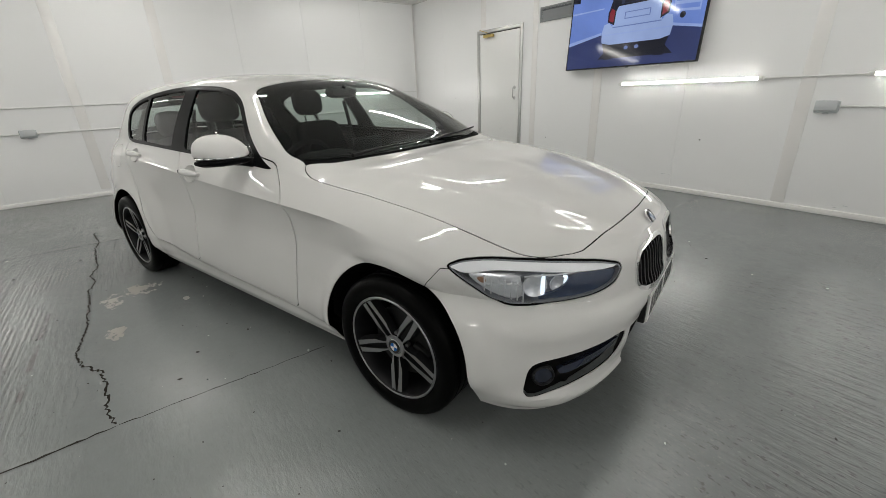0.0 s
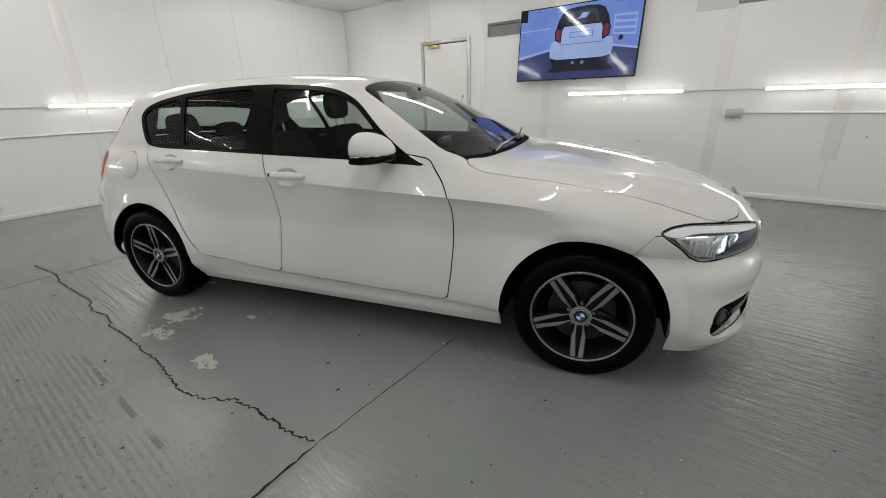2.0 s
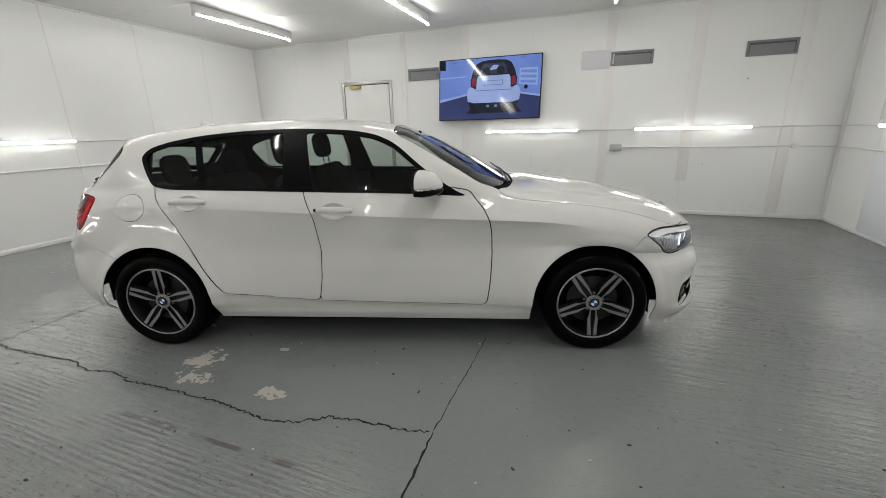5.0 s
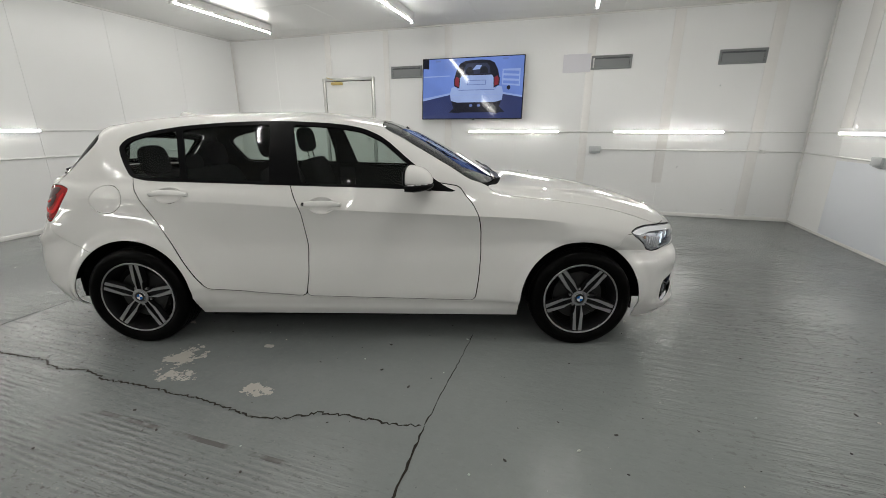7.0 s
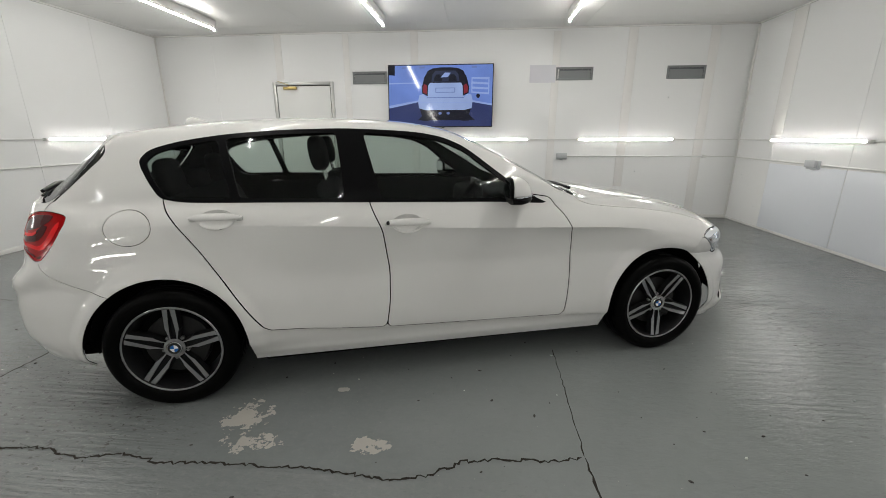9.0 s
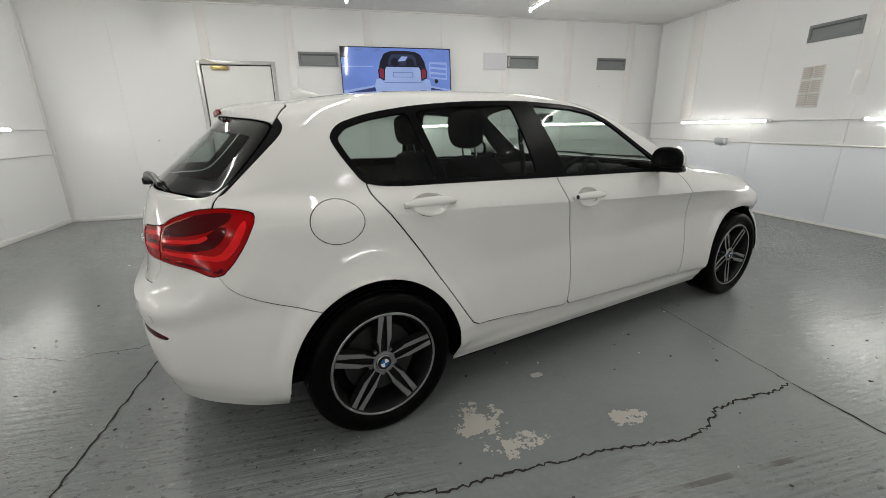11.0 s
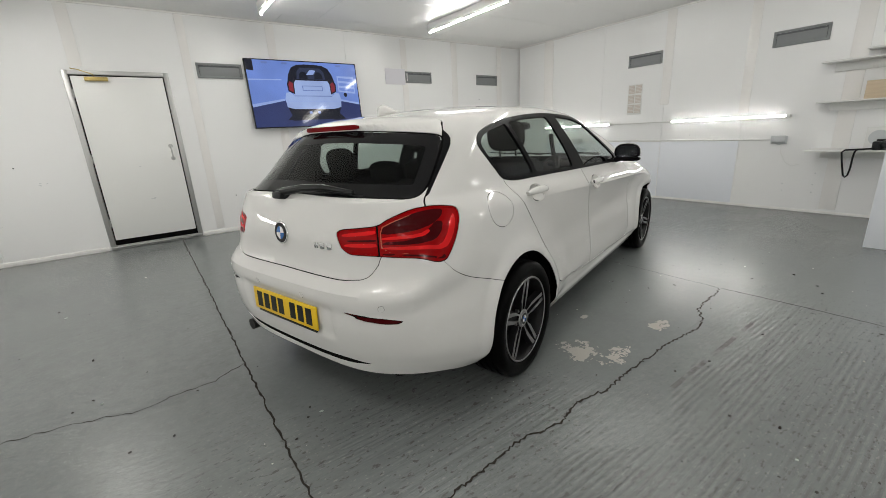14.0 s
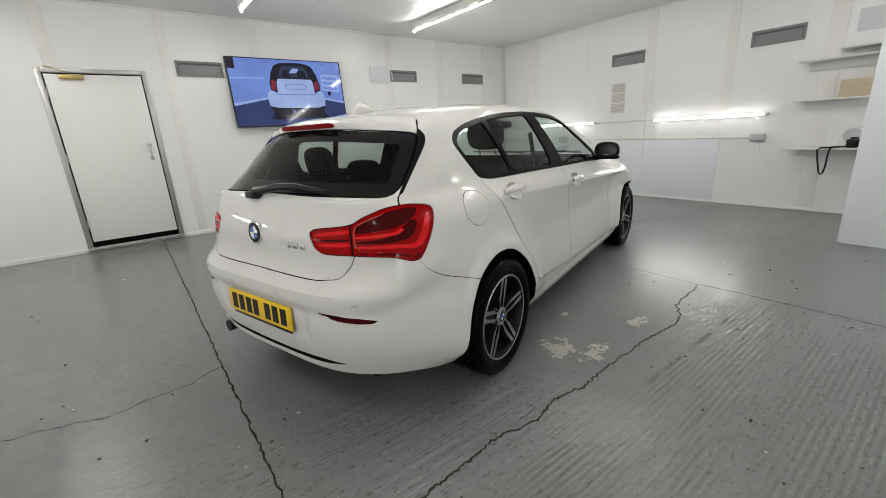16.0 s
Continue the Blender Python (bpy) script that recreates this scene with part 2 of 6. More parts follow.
def add_tube(bm, pts, radius, sides=10, caps=True):
    """A round bar along the points, in bm."""
    pts = [Vector(p) for p in pts]
    rings = []
    side = None
    for i, p in enumerate(pts):
        d = (pts[min(i + 1, len(pts) - 1)] - pts[max(i - 1, 0)]).normalized()
        if side is None:
            side = d.orthogonal().normalized()
        side = (side - d * side.dot(d)).normalized()
        up = d.cross(side)
        r = radius[i] if isinstance(radius, (list, tuple)) else radius
        rings.append([bm.verts.new(p + r * (math.cos(a) * side + math.sin(a) * up)) for a in (2 * math.pi * k / sides for k in range(sides))])
    for a, b in zip(rings, rings[1:]):
        for k in range(sides):
            bm.faces.new((a[k], a[(k + 1) % sides], b[(k + 1) % sides], b[k]))
    if caps:
        bm.faces.new(rings[0][::-1])
        bm.faces.new(rings[-1])


def rod(name, pts, radius, mat, parent=None, sides=10, label=""):
    bm = bmesh.new()
    add_tube(bm, pts, radius, sides)
    bmesh.ops.recalc_face_normals(bm, faces=bm.faces)
    return part(name, bm, mat, parent, label, smooth=True)


def empty(name, m=None, parent=None):
    ob = new(name)
    if m is not None:
        ob.matrix_basis = m
    ob.parent = parent
    return ob


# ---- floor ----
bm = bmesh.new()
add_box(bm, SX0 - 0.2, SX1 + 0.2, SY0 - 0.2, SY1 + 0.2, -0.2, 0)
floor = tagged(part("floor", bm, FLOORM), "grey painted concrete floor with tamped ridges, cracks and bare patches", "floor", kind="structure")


def crack(name, pts, wide, jitter, step, seed, label):
    """A dark open crack in the floor, as a thin strip of uneven width."""
    rnd = random.Random(seed)
    line = []
    for (x0, y0), (x1, y1) in zip(pts, pts[1:]):
        n = max(1, int(math.hypot(x1 - x0, y1 - y0) / step))
        for k in range(n):
            s = k / n
            line.append((x0 + (x1 - x0) * s + rnd.uniform(-jitter, jitter), y0 + (y1 - y0) * s + rnd.uniform(-jitter, jitter)))
    line.append(pts[-1])
    bm = bmesh.new()
    prev = None
    for i, (x, y) in enumerate(line):
        a, b = line[max(i - 1, 0)], line[min(i + 1, len(line) - 1)]
        d = Vector((b[0] - a[0], b[1] - a[1], 0)).normalized()
        n = Vector((-d.y, d.x, 0))
        w = wide * rnd.choice((0.5, 0.65, 0.8, 0.95, 1.15)) * (0.3 if i in (0, len(line) - 1) else 1) / 2
        c = Vector((x, y, 0.0015))
        cur = (bm.verts.new(c + n * w), bm.verts.new(c - n * w))
        if prev:
            bm.faces.new((prev[0], prev[1], cur[1], cur[0]))
        prev = cur
    bmesh.ops.recalc_face_normals(bm, faces=bm.faces)
    ob = part(name, bm, CRACKM, floor, label)
    return ob


crack("crack", [(-1.76, -0.28), (-1.88, -0.31), (-2.1, -0.32), (-2.26, -0.345), (-2.4, -0.43), (-2.52, -0.46), (-2.7, -0.445), (-2.88, -0.425), (-3.06, -0.44), (-3.2, -0.435), (-3.5, -0.455),
                (-3.69, -0.42), (-3.86, -0.465), (-4.06, -0.42), (-4.39, -0.45), (-4.66, -0.465), (-4.86, -0.44), (-5.3, -0.5)], 0.0110, 0.009, 0.014, 3, "jagged crack across the slab")
crack("floor_joint", [(-1.735, -1.35), (-1.735, -0.62), (-1.75, -0.28)], 0.012, 0.004, 0.03, 4, "straight saw-cut joint in the slab")
crack("floor_joint", [(-1.75, -0.28), (-1.735, 0.45), (-1.735, 0.62)], 0.006, 0.004, 0.03, 8, "straight saw-cut joint in the slab")
crack("floor_joint", [(-4.85, -1.3), (-4.855, -0.1), (-4.86, 1.0), (-4.865, 2.6), (-4.88, 5.18)], 0.0115, 0.006, 0.030, 5, "straight saw-cut joint in the slab")
crack("crack", [(-4.87, 1.02), (-5.03, 0.93), (-5.2, 0.93), (-5.39, 0.89), (-5.6, 0.98), (-5.79, 1.02), (-6.2, 1.05), (-6.6, 1.2)], 0.006, 0.012, 0.03, 6, "hairline crack across the slab")
crack("crack", [(1.0, 3.75), (1.15, 3.5), (1.25, 3.3), (1.5, 3.1)], 0.005, 0.012, 0.03, 7, "hairline crack across the slab")

# ---- walls, with cladding boards and cover strips ----
T = 0.15
DX0, DX1, DZ0, DZ1 = -5.625, -4.655, 0.05, 2.13    # the doorway


def wall(name, x0, x1, y0, y1, label, holes=()):
    bm = bmesh.new()
    if holes:
        hx0, hx1, hz0, hz1 = holes
        for a in ((x0, hx0, 0, TOP), (hx1, x1, 0, TOP), (hx0, hx1, hz1, TOP), (hx0, hx1, 0, hz0)):
            add_box(bm, a[0], a[1], y0, y1, a[2], a[3])
    else:
        add_box(bm, x0, x1, y0, y1, 0, TOP)
    return tagged(part(name, bm, WALL), label, "wall", kind="structure")


B = 0.012                                           # thickness of the boards
north = wall("wall_north", SX0 - T, SX1 + T, SY1 + B, SY1 + B + T, "white clad wall with flat cover strips and a door", (DX0, DX1, DZ0, DZ1))
east = wall("wall_east", SX1 + B, SX1 + B + T, SY0 - T, SY1 + B, "white clad wall with vertical board joints")
west = wall("wall_west", SX0 - B - T, SX0 - B, SY0 - T, SY1 + B, "white clad wall with vertical board joints")
south = wall("wall_south", SX0 - B - T, SX1 + B + T, SY0 - B - T, SY0 - B, "plain white clad wall")


def boards(wall_ob, along, joints, face, into, lo, hi, hole=None):
    """Upright boards between the joints, 3 mm apart; face: the wall's inner plane, into: +1 or -1, the way into the wall."""
    edges = [lo] + sorted(joints) + [hi]
    for a, b in zip(edges, edges[1:]):
        spans = [(a + 0.0015, b - 0.0015, 0.004, TOP - 0.004)]
        if hole and a < hole[1] and b > hole[0]:
            spans = []
            if hole[0] - a > 0.02:
                spans.append((a + 0.0015, hole[0], 0.004, TOP - 0.004))
            if b - hole[1] > 0.02:
                spans.append((hole[1], b - 0.0015, 0.004, TOP - 0.004))
            spans.append((max(a + 0.0015, hole[0]), min(b - 0.0015, hole[1]), hole[3], TOP - 0.004))
        for s0, s1, z0, z1 in spans:
            bm = bmesh.new()
            n0, n1 = sorted((face, face + into * (B - 0.001)))
            if along == "x":
                add_box(bm, s0, s1, n0, n1, z0, z1)
            else:
                add_box(bm, n0, n1, s0, s1, z0, z1)
            part("board", bm, WALL, wall_ob)


def strips(wall_ob, along, spans, face, into):
    for s0, s1, z0, z1 in spans:
        n0, n1 = sorted((face - into * 0.0005, face - into * 0.007))
        bm = bmesh.new()
        if along == "x":
            add_box(bm, s0, s1, n0, n1, z0, z1, bevel=0.002)
        else:
            add_box(bm, n0, n1, s0, s1, z0, z1, bevel=0.002)
        part("cover_strip", bm, STRIP, wall_ob, "flat cream cover strip", smooth=True)


boards(north, "x", [-6.63, -5.50, -4.37, -3.27, -2.15, -1.065, 0.05, 1.22], SY1, 1, SX0, SX1, (DX0, DX1, DZ0, DZ1))
strips(north, "x", [(-3.335, -3.215, 0.06, TOP - 0.02), (-1.125, -1.01, 0.06, TOP - 0.06), (-0.02, 0.115, 0.5, TOP - 0.02), (1.15, 1.285, 0.06, TOP - 0.02), (-4.43, -4.33, 0.08, TOP - 0.02), (-5.57, -5.45, 2.2, TOP - 0.02)], SY1, 1)
boards(east, "y", [4.40, 3.16, 2.04, 0.93, -0.15, -1.25, -2.35, -3.45], SX1, 1, SY0, SY1)
strips(east, "y", [(4.27, 4.50, 1.3, TOP - 0.02), (1.965, 2.10, 1.5, TOP - 0.02), (0.87, 0.99, 1.3, TOP - 0.02), (-0.22, -0.06, 0.06, TOP - 0.02)], SX1, 1)
for y0, y1 in ((3.165, 4.395), (2.045, 3.155), (0.935, 2.035)):
    # pale blue-white lining sheets below the conduit
    box("lining_panel", (SX1 - 0.0035, SX1 - 0.0004, y0, y1, 0.034, 0.925), PARTM, east, 0.001, "pale bluish lining sheet")
boards(west, "y", [4.0, 2.90, 1.80, 0.72, -0.42, -1.5, -2.6, -3.7], SX0, -1, SY0, SY1)
strips(west, "y", [(0.66, 0.78, 1.3, TOP - 0.02), (-0.48, -0.36, 0.1, TOP - 0.02)], SX0, -1)
boards(south, "x", [-6.4, -5.2, -4.0, -2.8, -1.6, -0.4, 0.8], SY0, -1, SX0, SX1)

bm = bmesh.new()
ys = [SY0 - 0.1, -3.4, -2.2, -1.0, 0.2, 1.4, 2.6, 3.55, 4.75, SY1 + 0.1]
for i, (a, b) in enumerate(zip(ys, ys[1:])):
    xs = [SX0 - 0.1, -5.6 + 0.8 * (i % 2), -3.2 + 0.5 * (i % 2), -0.7, SX1 + 0.1]
    for c, d in zip(xs, xs[1:]):
        add_box(bm, c + 0.002, d - 0.002, a + 0.002, b - 0.002, TOP, TOP + 0.02)
add_box(bm, SX0 - 0.3, SX1 + 0.3, SY0 - 0.3, SY1 + 0.3, TOP + 0.02, TOP + 0.15)
ceiling = tagged(part("ceiling", bm, CEIL), "white boarded ceiling with narrow joints", "ceiling", kind="structure")

for nm, dims in (("baseboard", (SX0, DX0 - 0.05, SY1 - 0.014, SY1 - 0.0005, 0.0, 0.055)), ("baseboard", (DX1 + 0.05, SX1, SY1 - 0.014, SY1 - 0.0005, 0.0, 0.055)),
                 ("baseboard", (SX1 - 0.008, SX1 - 0.0005, SY0, SY1 - 0.016, 0.0, 0.030)), ("baseboard", (SX0 + 0.0005, SX0 + 0.014, SY0, SY1 - 0.016, 0.0, 0.055))):
    tagged(box(nm, dims, STRIP, bevel=0.004), "low white skirting strip along the wall", "baseboard", kind="structure")
for nm, dims in (("trim", (SX0, SX1, SY1 - 0.02, SY1 - 0.0005, TOP - 0.022, TOP - 0.001)), ("trim", (SX1 - 0.02, SX1 - 0.0005, SY0, SY1 - 0.022, TOP - 0.022, TOP - 0.001)), ("trim", (SX0 + 0.0005, SX0 + 0.02, SY0, SY1 - 0.022, TOP - 0.022, TOP - 0.001)),
                 ("trim", (SX1 - 0.03, SX1 - 0.0005, SY1 - 0.03, SY1 - 0.021, 0.06, TOP - 0.03)), ("trim", (SX0 + 0.0005, SX0 + 0.03, SY1 - 0.03, SY1 - 0.021, 0.06, TOP - 0.03))):
    tagged(box(nm, dims, STRIP, bevel=0.003), "thin white corner trim", "trim", kind="structure")


# ---- door ----
def build_door():
    d = tagged(empty("door_1", pose((DX0 + DX1) / 2, SY1, 0)), "closed white flush door in an aluminium frame", "door", kind="structure")
    hw, z0, z1 = (DX1 - DX0) / 2, DZ0, DZ1
    for nm, dims in (("frame_jamb", (-hw - 0.035, -hw + 0.02, -0.012, 0.06, z0, z1 + 0.03)), ("frame_jamb", (hw - 0.02, hw + 0.035, -0.012, 0.06, z0, z1 + 0.03)),
                     ("frame_head", (-hw + 0.0205, hw - 0.0205, -0.012, 0.06, z1 - 0.02, z1 + 0.03))):
        box(nm, dims, ALU, d, 0.003, "aluminium frame")
    box("threshold", (-hw - 0.03, hw + 0.03, -0.03, 0.06, 0.018, z0 - 0.002), ALU, d, 0.003, "worn aluminium threshold")
    # black sheet added behind the leaf for the shade in its gaps
    box("door_seal", (-hw + 0.021, hw - 0.021, 0.03, 0.05, z0, z1 - 0.021), DARK, d)
    leaf = box("door_leaf", (-hw + 0.034, hw - 0.034, -0.006, 0.028, z0 + 0.075, z1 - 0.034), DOORM, d, 0.003, "white flush leaf")
    for hz in (0.35, 1.15, 1.9):
        rod("hinge", [(-hw + 0.026, -0.016, hz - 0.05), (-hw + 0.026, -0.016, hz + 0.05)], 0.007, ALU, d)
    for sx, sz, sw in ((0.02, 0.60, 0.05), (0.06, 0.612, 0.025), (-0.02, 1.02, 0.02)):
        box("scratch", (sx, sx + sw, -0.0068, -0.0062, sz, sz + 0.004), GREYBOX, leaf)
    hx = hw - 0.115
    rod("pull_handle", [(hx, -0.007, 1.26), (hx, -0.045, 1.25), (hx, -0.05, 1.235), (hx, -0.05, 1.125), (hx, -0.045, 1.11), (hx, -0.007, 1.10)], 0.009, ALU, leaf, label="steel pull handle")
    for hz in (1.26, 1.10):
        rod("handle_rose", [(hx, -0.007, hz), (hx, -0.013, hz)], 0.026, ALU, leaf, 18)
    box("door_closer", (-hw + 0.16, -hw + 0.38, -0.055, -0.007, z1 - 0.09, z1 - 0.045), BRASS, d, 0.006, "brass overhead closer")
    rod("closer_arm", [(-hw + 0.25, -0.045, z1 - 0.045), (-hw + 0.25, -0.05, z1 - 0.02), (-hw + 0.12, -0.09, z1 + 0.025), (-hw + 0.06, -0.02, z1 + 0.045)], 0.006, BRASS, d)
    return d


build_door()


# ---- vents, TV, conduits and sockets ----
def build_vent(m, w, h):
    v = tagged(empty("wall_vent", m), "grey plastic slot vent in a flat frame on the wall", "vent", group="slot vents")
    f = 0.028
    for dims in ((-w / 2, w / 2, -0.014, -0.001, h / 2 - f, h / 2), (-w / 2, w / 2, -0.014, -0.001, -h / 2, -h / 2 + f), (-w / 2, -w / 2 + f, -0.014, -0.001, -h / 2 + f, h / 2 - f), (w / 2 - f, w / 2, -0.014, -0.001, -h / 2 + f, h / 2 - f)):
        box("frame_bar", dims, VENTM, v, 0.003)
    box("shutter", (-w / 2 + f + 0.008, w / 2 - f - 0.008, -0.007, -0.002, -h / 2 + f, h / 2 - f - 0.022), VENTM, v, 0.002, "sliding shutter")
    box("backing", (-w / 2 + f, w / 2 - f, -0.002, -0.0007, -h / 2 + f, h / 2 - f), VENTD, v)
    return v


EASTW = lambda y, z: pose(SX1, y, z, 0, 0, -90)
first = build_vent(pose(-4.01, SY1 - 0.007, 2.205), 0.56, 0.19)
for x in (-0.78, 0.875):
    copy_thing(first, pose(x, SY1, 2.225))
for y, z in ((2.405, 2.22), (0.43, 2.18)):
    copy_thing(first, EASTW(y, z))

g = tagged(empty("vent_grille", EASTW(2.535, 1.62)), "square-louvred white plastic vent grille", "vent")
box("backing", (-0.125, 0.125, -0.006, -0.001, -0.24, 0.24), PLASTIC, g, 0.002)
for c in (-0.06, 0.06):
    for r in (-0.155, 0.0, 0.155):
        for k in range(6):
            z = r - 0.055 + k * 0.022
            box("louvre", (c - 0.05, c + 0.05, -0.014, -0.0065, z, z + 0.016), BEIGE, g)

box("note_board", (-1.46, -1.065, SY1 - 0.009, SY1 - 0.001, 2.10, 2.355), CARD, bevel=0.002)
tagged(bpy.data.objects["note_board"], "pale lilac blank board fixed to the wall", "board")

SCREEN = {}
for key, col, pw in (("wall", (0.19, 0.31, 0.80), 0.9), ("floor", (0.040, 0.060, 0.20), 0.8), ("edge", (0.34, 0.46, 0.92), 1.0), ("white", (0.36, 0.48, 0.86), 1.0), ("shade", (0.17, 0.25, 0.58), 0.9),
                     ("black", (0.008, 0.009, 0.022), 0.8), ("glass", (0.035, 0.05, 0.11), 0.8), ("red", (0.30, 0.03, 0.05), 0.8), ("glint", (0.55, 0.65, 0.85), 1.2)):
    SCREEN[key] = material("screen_" + key, (0.005, 0.005, 0.006), 0.08, spec=0.4, emit=col, power=0.72 * pw)
    tone = mix_color(SCREEN[key], noise_tex(SCREEN[key], 2.2, 3, 0.5), tuple(v * 0.72 for v in col), tuple(min(v * 1.25, 1.0) for v in col))
    link(SCREEN[key], tone, bsdf(SCREEN[key]).inputs["Emission Color"])


def build_tv():
    w, h = 1.675, 0.95
    tv = tagged(empty("television", pose(-2.862, SY1 - 0.085, 1.912, -5.0)), "large wall-mounted flat television showing a small white car on blue", "television")
    box("housing", (-w / 2, w / 2, 0.0, 0.045, -h / 2, h / 2), BLACKP, tv, 0.006, "slim black housing")
    f = 0.012
    for dims in ((-w / 2, w / 2, -0.004, 0.0, h / 2 - f, h / 2), (-w / 2, w / 2, -0.004, 0.0, -h / 2, -h / 2 + f), (-w / 2, -w / 2 + f, -0.004, 0.0, -h / 2 + f, h / 2 - f), (w / 2 - f, w / 2, -0.004, 0.0, -h / 2 + f, h / 2 - f)):
        box("bezel", dims, BLACKP, tv)
    box("wall_bracket", (-0.25, 0.25, 0.045, 0.079, -0.2, 0.2), BLACKP, tv)
    box("standby_light", (0.03, 0.07, -0.002, 0.0, -h / 2 - 0.012, -h / 2 - 0.002), BLACKP, tv)
    sw, sh = w - 2 * f, h - 2 * f

    def shape(name, key, pts, level):
        # outline in parts of the screen's width and height, from its lower left corner
        bm = bmesh.new()
        vs = [bm.verts.new((-sw / 2 + sw * a, -0.0005 - 0.0004 * level, -sh / 2 + sh * b)) for a, b in pts]
        fc = bm.faces.new(vs)
        bm.normal_update()
        if fc.normal.y > 0:
            fc.normal_flip()
        bmesh.ops.triangulate(bm, faces=bm.faces)
        return part(name, bm, SCREEN[key], tv)

    def oval(cx, cy, rx, ry, n=20):
        return [(cx + rx * math.cos(2 * math.pi * k / n), cy + ry * math.sin(2 * math.pi * k / n)) for k in range(n)]

    shape("screen_picture", "wall", [(0, 0), (1, 0), (1, 1), (0, 1)], 0)
    shape("screen_floor", "floor", [(0, 0), (1, 0), (1, 0.34), (0.74, 0.42), (0.28, 0.40), (0, 0.30)], 1)
    shape("screen_band", "edge", [(0, 0.30), (0.28, 0.40), (0.28, 0.43), (0, 0.345)], 2)
    shape("screen_band", "edge", [(0.74, 0.42), (1, 0.34), (1, 0.37), (0.74, 0.45)], 2)
    shape("screen_band", "edge", [(0.0, 0.70), (0.28, 0.71), (0.28, 0.725), (0.0, 0.72)], 2)
    shape("screen_shelf", "edge", [(0.80, 0.55), (0.97, 0.52), (0.97, 0.80), (0.80, 0.80)], 2)
    for k in range(3):
        shape("screen_shelf", "wall", [(0.81, 0.57 + 0.08 * k), (0.96, 0.55 + 0.08 * k), (0.96, 0.60 + 0.08 * k), (0.81, 0.615 + 0.08 * k)], 3)
    shape("screen_tub", "black", oval(0.865, 0.50, 0.018, 0.035), 4)
    shape("screen_monitor", "black", [(0.0, 0.85), (0.06, 0.84), (0.06, 1.0), (0.0, 1.0)], 1)
    for a in (0.13, 0.30, 0.80):
        shape("screen_vent", "shade", [(a, 0.95), (a + 0.05, 0.95), (a + 0.05, 0.98), (a, 0.98)], 2)
    shape("picture_shadow", "black", [(0.28, 0.10), (0.84, 0.10), (0.78, 0.20), (0.34, 0.20)], 2)
    for a, b in ((0.325, 0.395), (0.71, 0.78)):
        shape("picture_tyre", "black", [(a, 0.09), (b, 0.09), (b + 0.005, 0.30), (a - 0.005, 0.30)], 3)
    shape("picture_roof", "black", [(0.325, 0.66), (0.345, 0.80), (0.38, 0.91), (0.43, 0.95), (0.50, 0.963), (0.60, 0.963), (0.67, 0.95), (0.72, 0.91), (0.755, 0.80), (0.775, 0.66)], 4)
    shape("picture_gate", "white", [(0.365, 0.45), (0.375, 0.64), (0.40, 0.715), (0.70, 0.715), (0.725, 0.64), (0.735, 0.45)], 5)
    shape("picture_bumper", "white", [(0.295, 0.30), (0.285, 0.42), (0.30, 0.52), (0.34, 0.535), (0.37, 0.475), (0.73, 0.475), (0.76, 0.535), (0.80, 0.52), (0.815, 0.42), (0.805, 0.30), (0.74, 0.27), (0.36, 0.27)], 6)
    shape("picture_line", "shade", [(0.37, 0.468), (0.73, 0.468), (0.73, 0.480), (0.37, 0.480)], 7)
    shape("picture_fold", "edge", [(0.30, 0.385), (0.80, 0.385), (0.80, 0.40), (0.30, 0.40)], 7)
    shape("picture_valance", "black", [(0.30, 0.295), (0.36, 0.268), (0.74, 0.268), (0.80, 0.295), (0.78, 0.19), (0.70, 0.15), (0.40, 0.15), (0.32, 0.19)], 7)
    for a in (0.50, 0.58):
        shape("picture_pipe", "shade", oval(a, 0.215, 0.016, 0.022), 8)
    shape("picture_window", "glass", [(0.415, 0.735), (0.425, 0.85), (0.455, 0.91), (0.645, 0.91), (0.675, 0.85), (0.685, 0.735)], 6)
    for a in (0.48, 0.62):
        shape("picture_seat", "black", [(a - 0.04, 0.74), (a - 0.035, 0.81), (a - 0.015, 0.85), (a + 0.015, 0.85), (a + 0.035, 0.81), (a + 0.04, 0.74)], 7)
    shape("picture_glint", "edge", [(0.505, 0.80), (0.545, 0.88), (0.60, 0.875), (0.575, 0.81)], 8)
    for a, s in ((0.325, 1), (0.775, -1)):
        shape("picture_lamp", "black", [(a, 0.545), (a + 0.055 * s, 0.50), (a + 0.060 * s, 0.70), (a + 0.02 * s, 0.735), (a - 0.004 * s, 0.66)], 7)
        shape("picture_lamp", "red", [(a + 0.010 * s, 0.56), (a + 0.046 * s, 0.53), (a + 0.050 * s, 0.67), (a + 0.022 * s, 0.70), (a + 0.008 * s, 0.65)], 8)
    shape("picture_plate", "shade", [(0.455, 0.555), (0.645, 0.555), (0.645, 0.635), (0.455, 0.635)], 7)
    shape("picture_plate", "white", [(0.462, 0.565), (0.638, 0.565), (0.638, 0.625), (0.462, 0.625)], 8)
    return tv


build_tv()


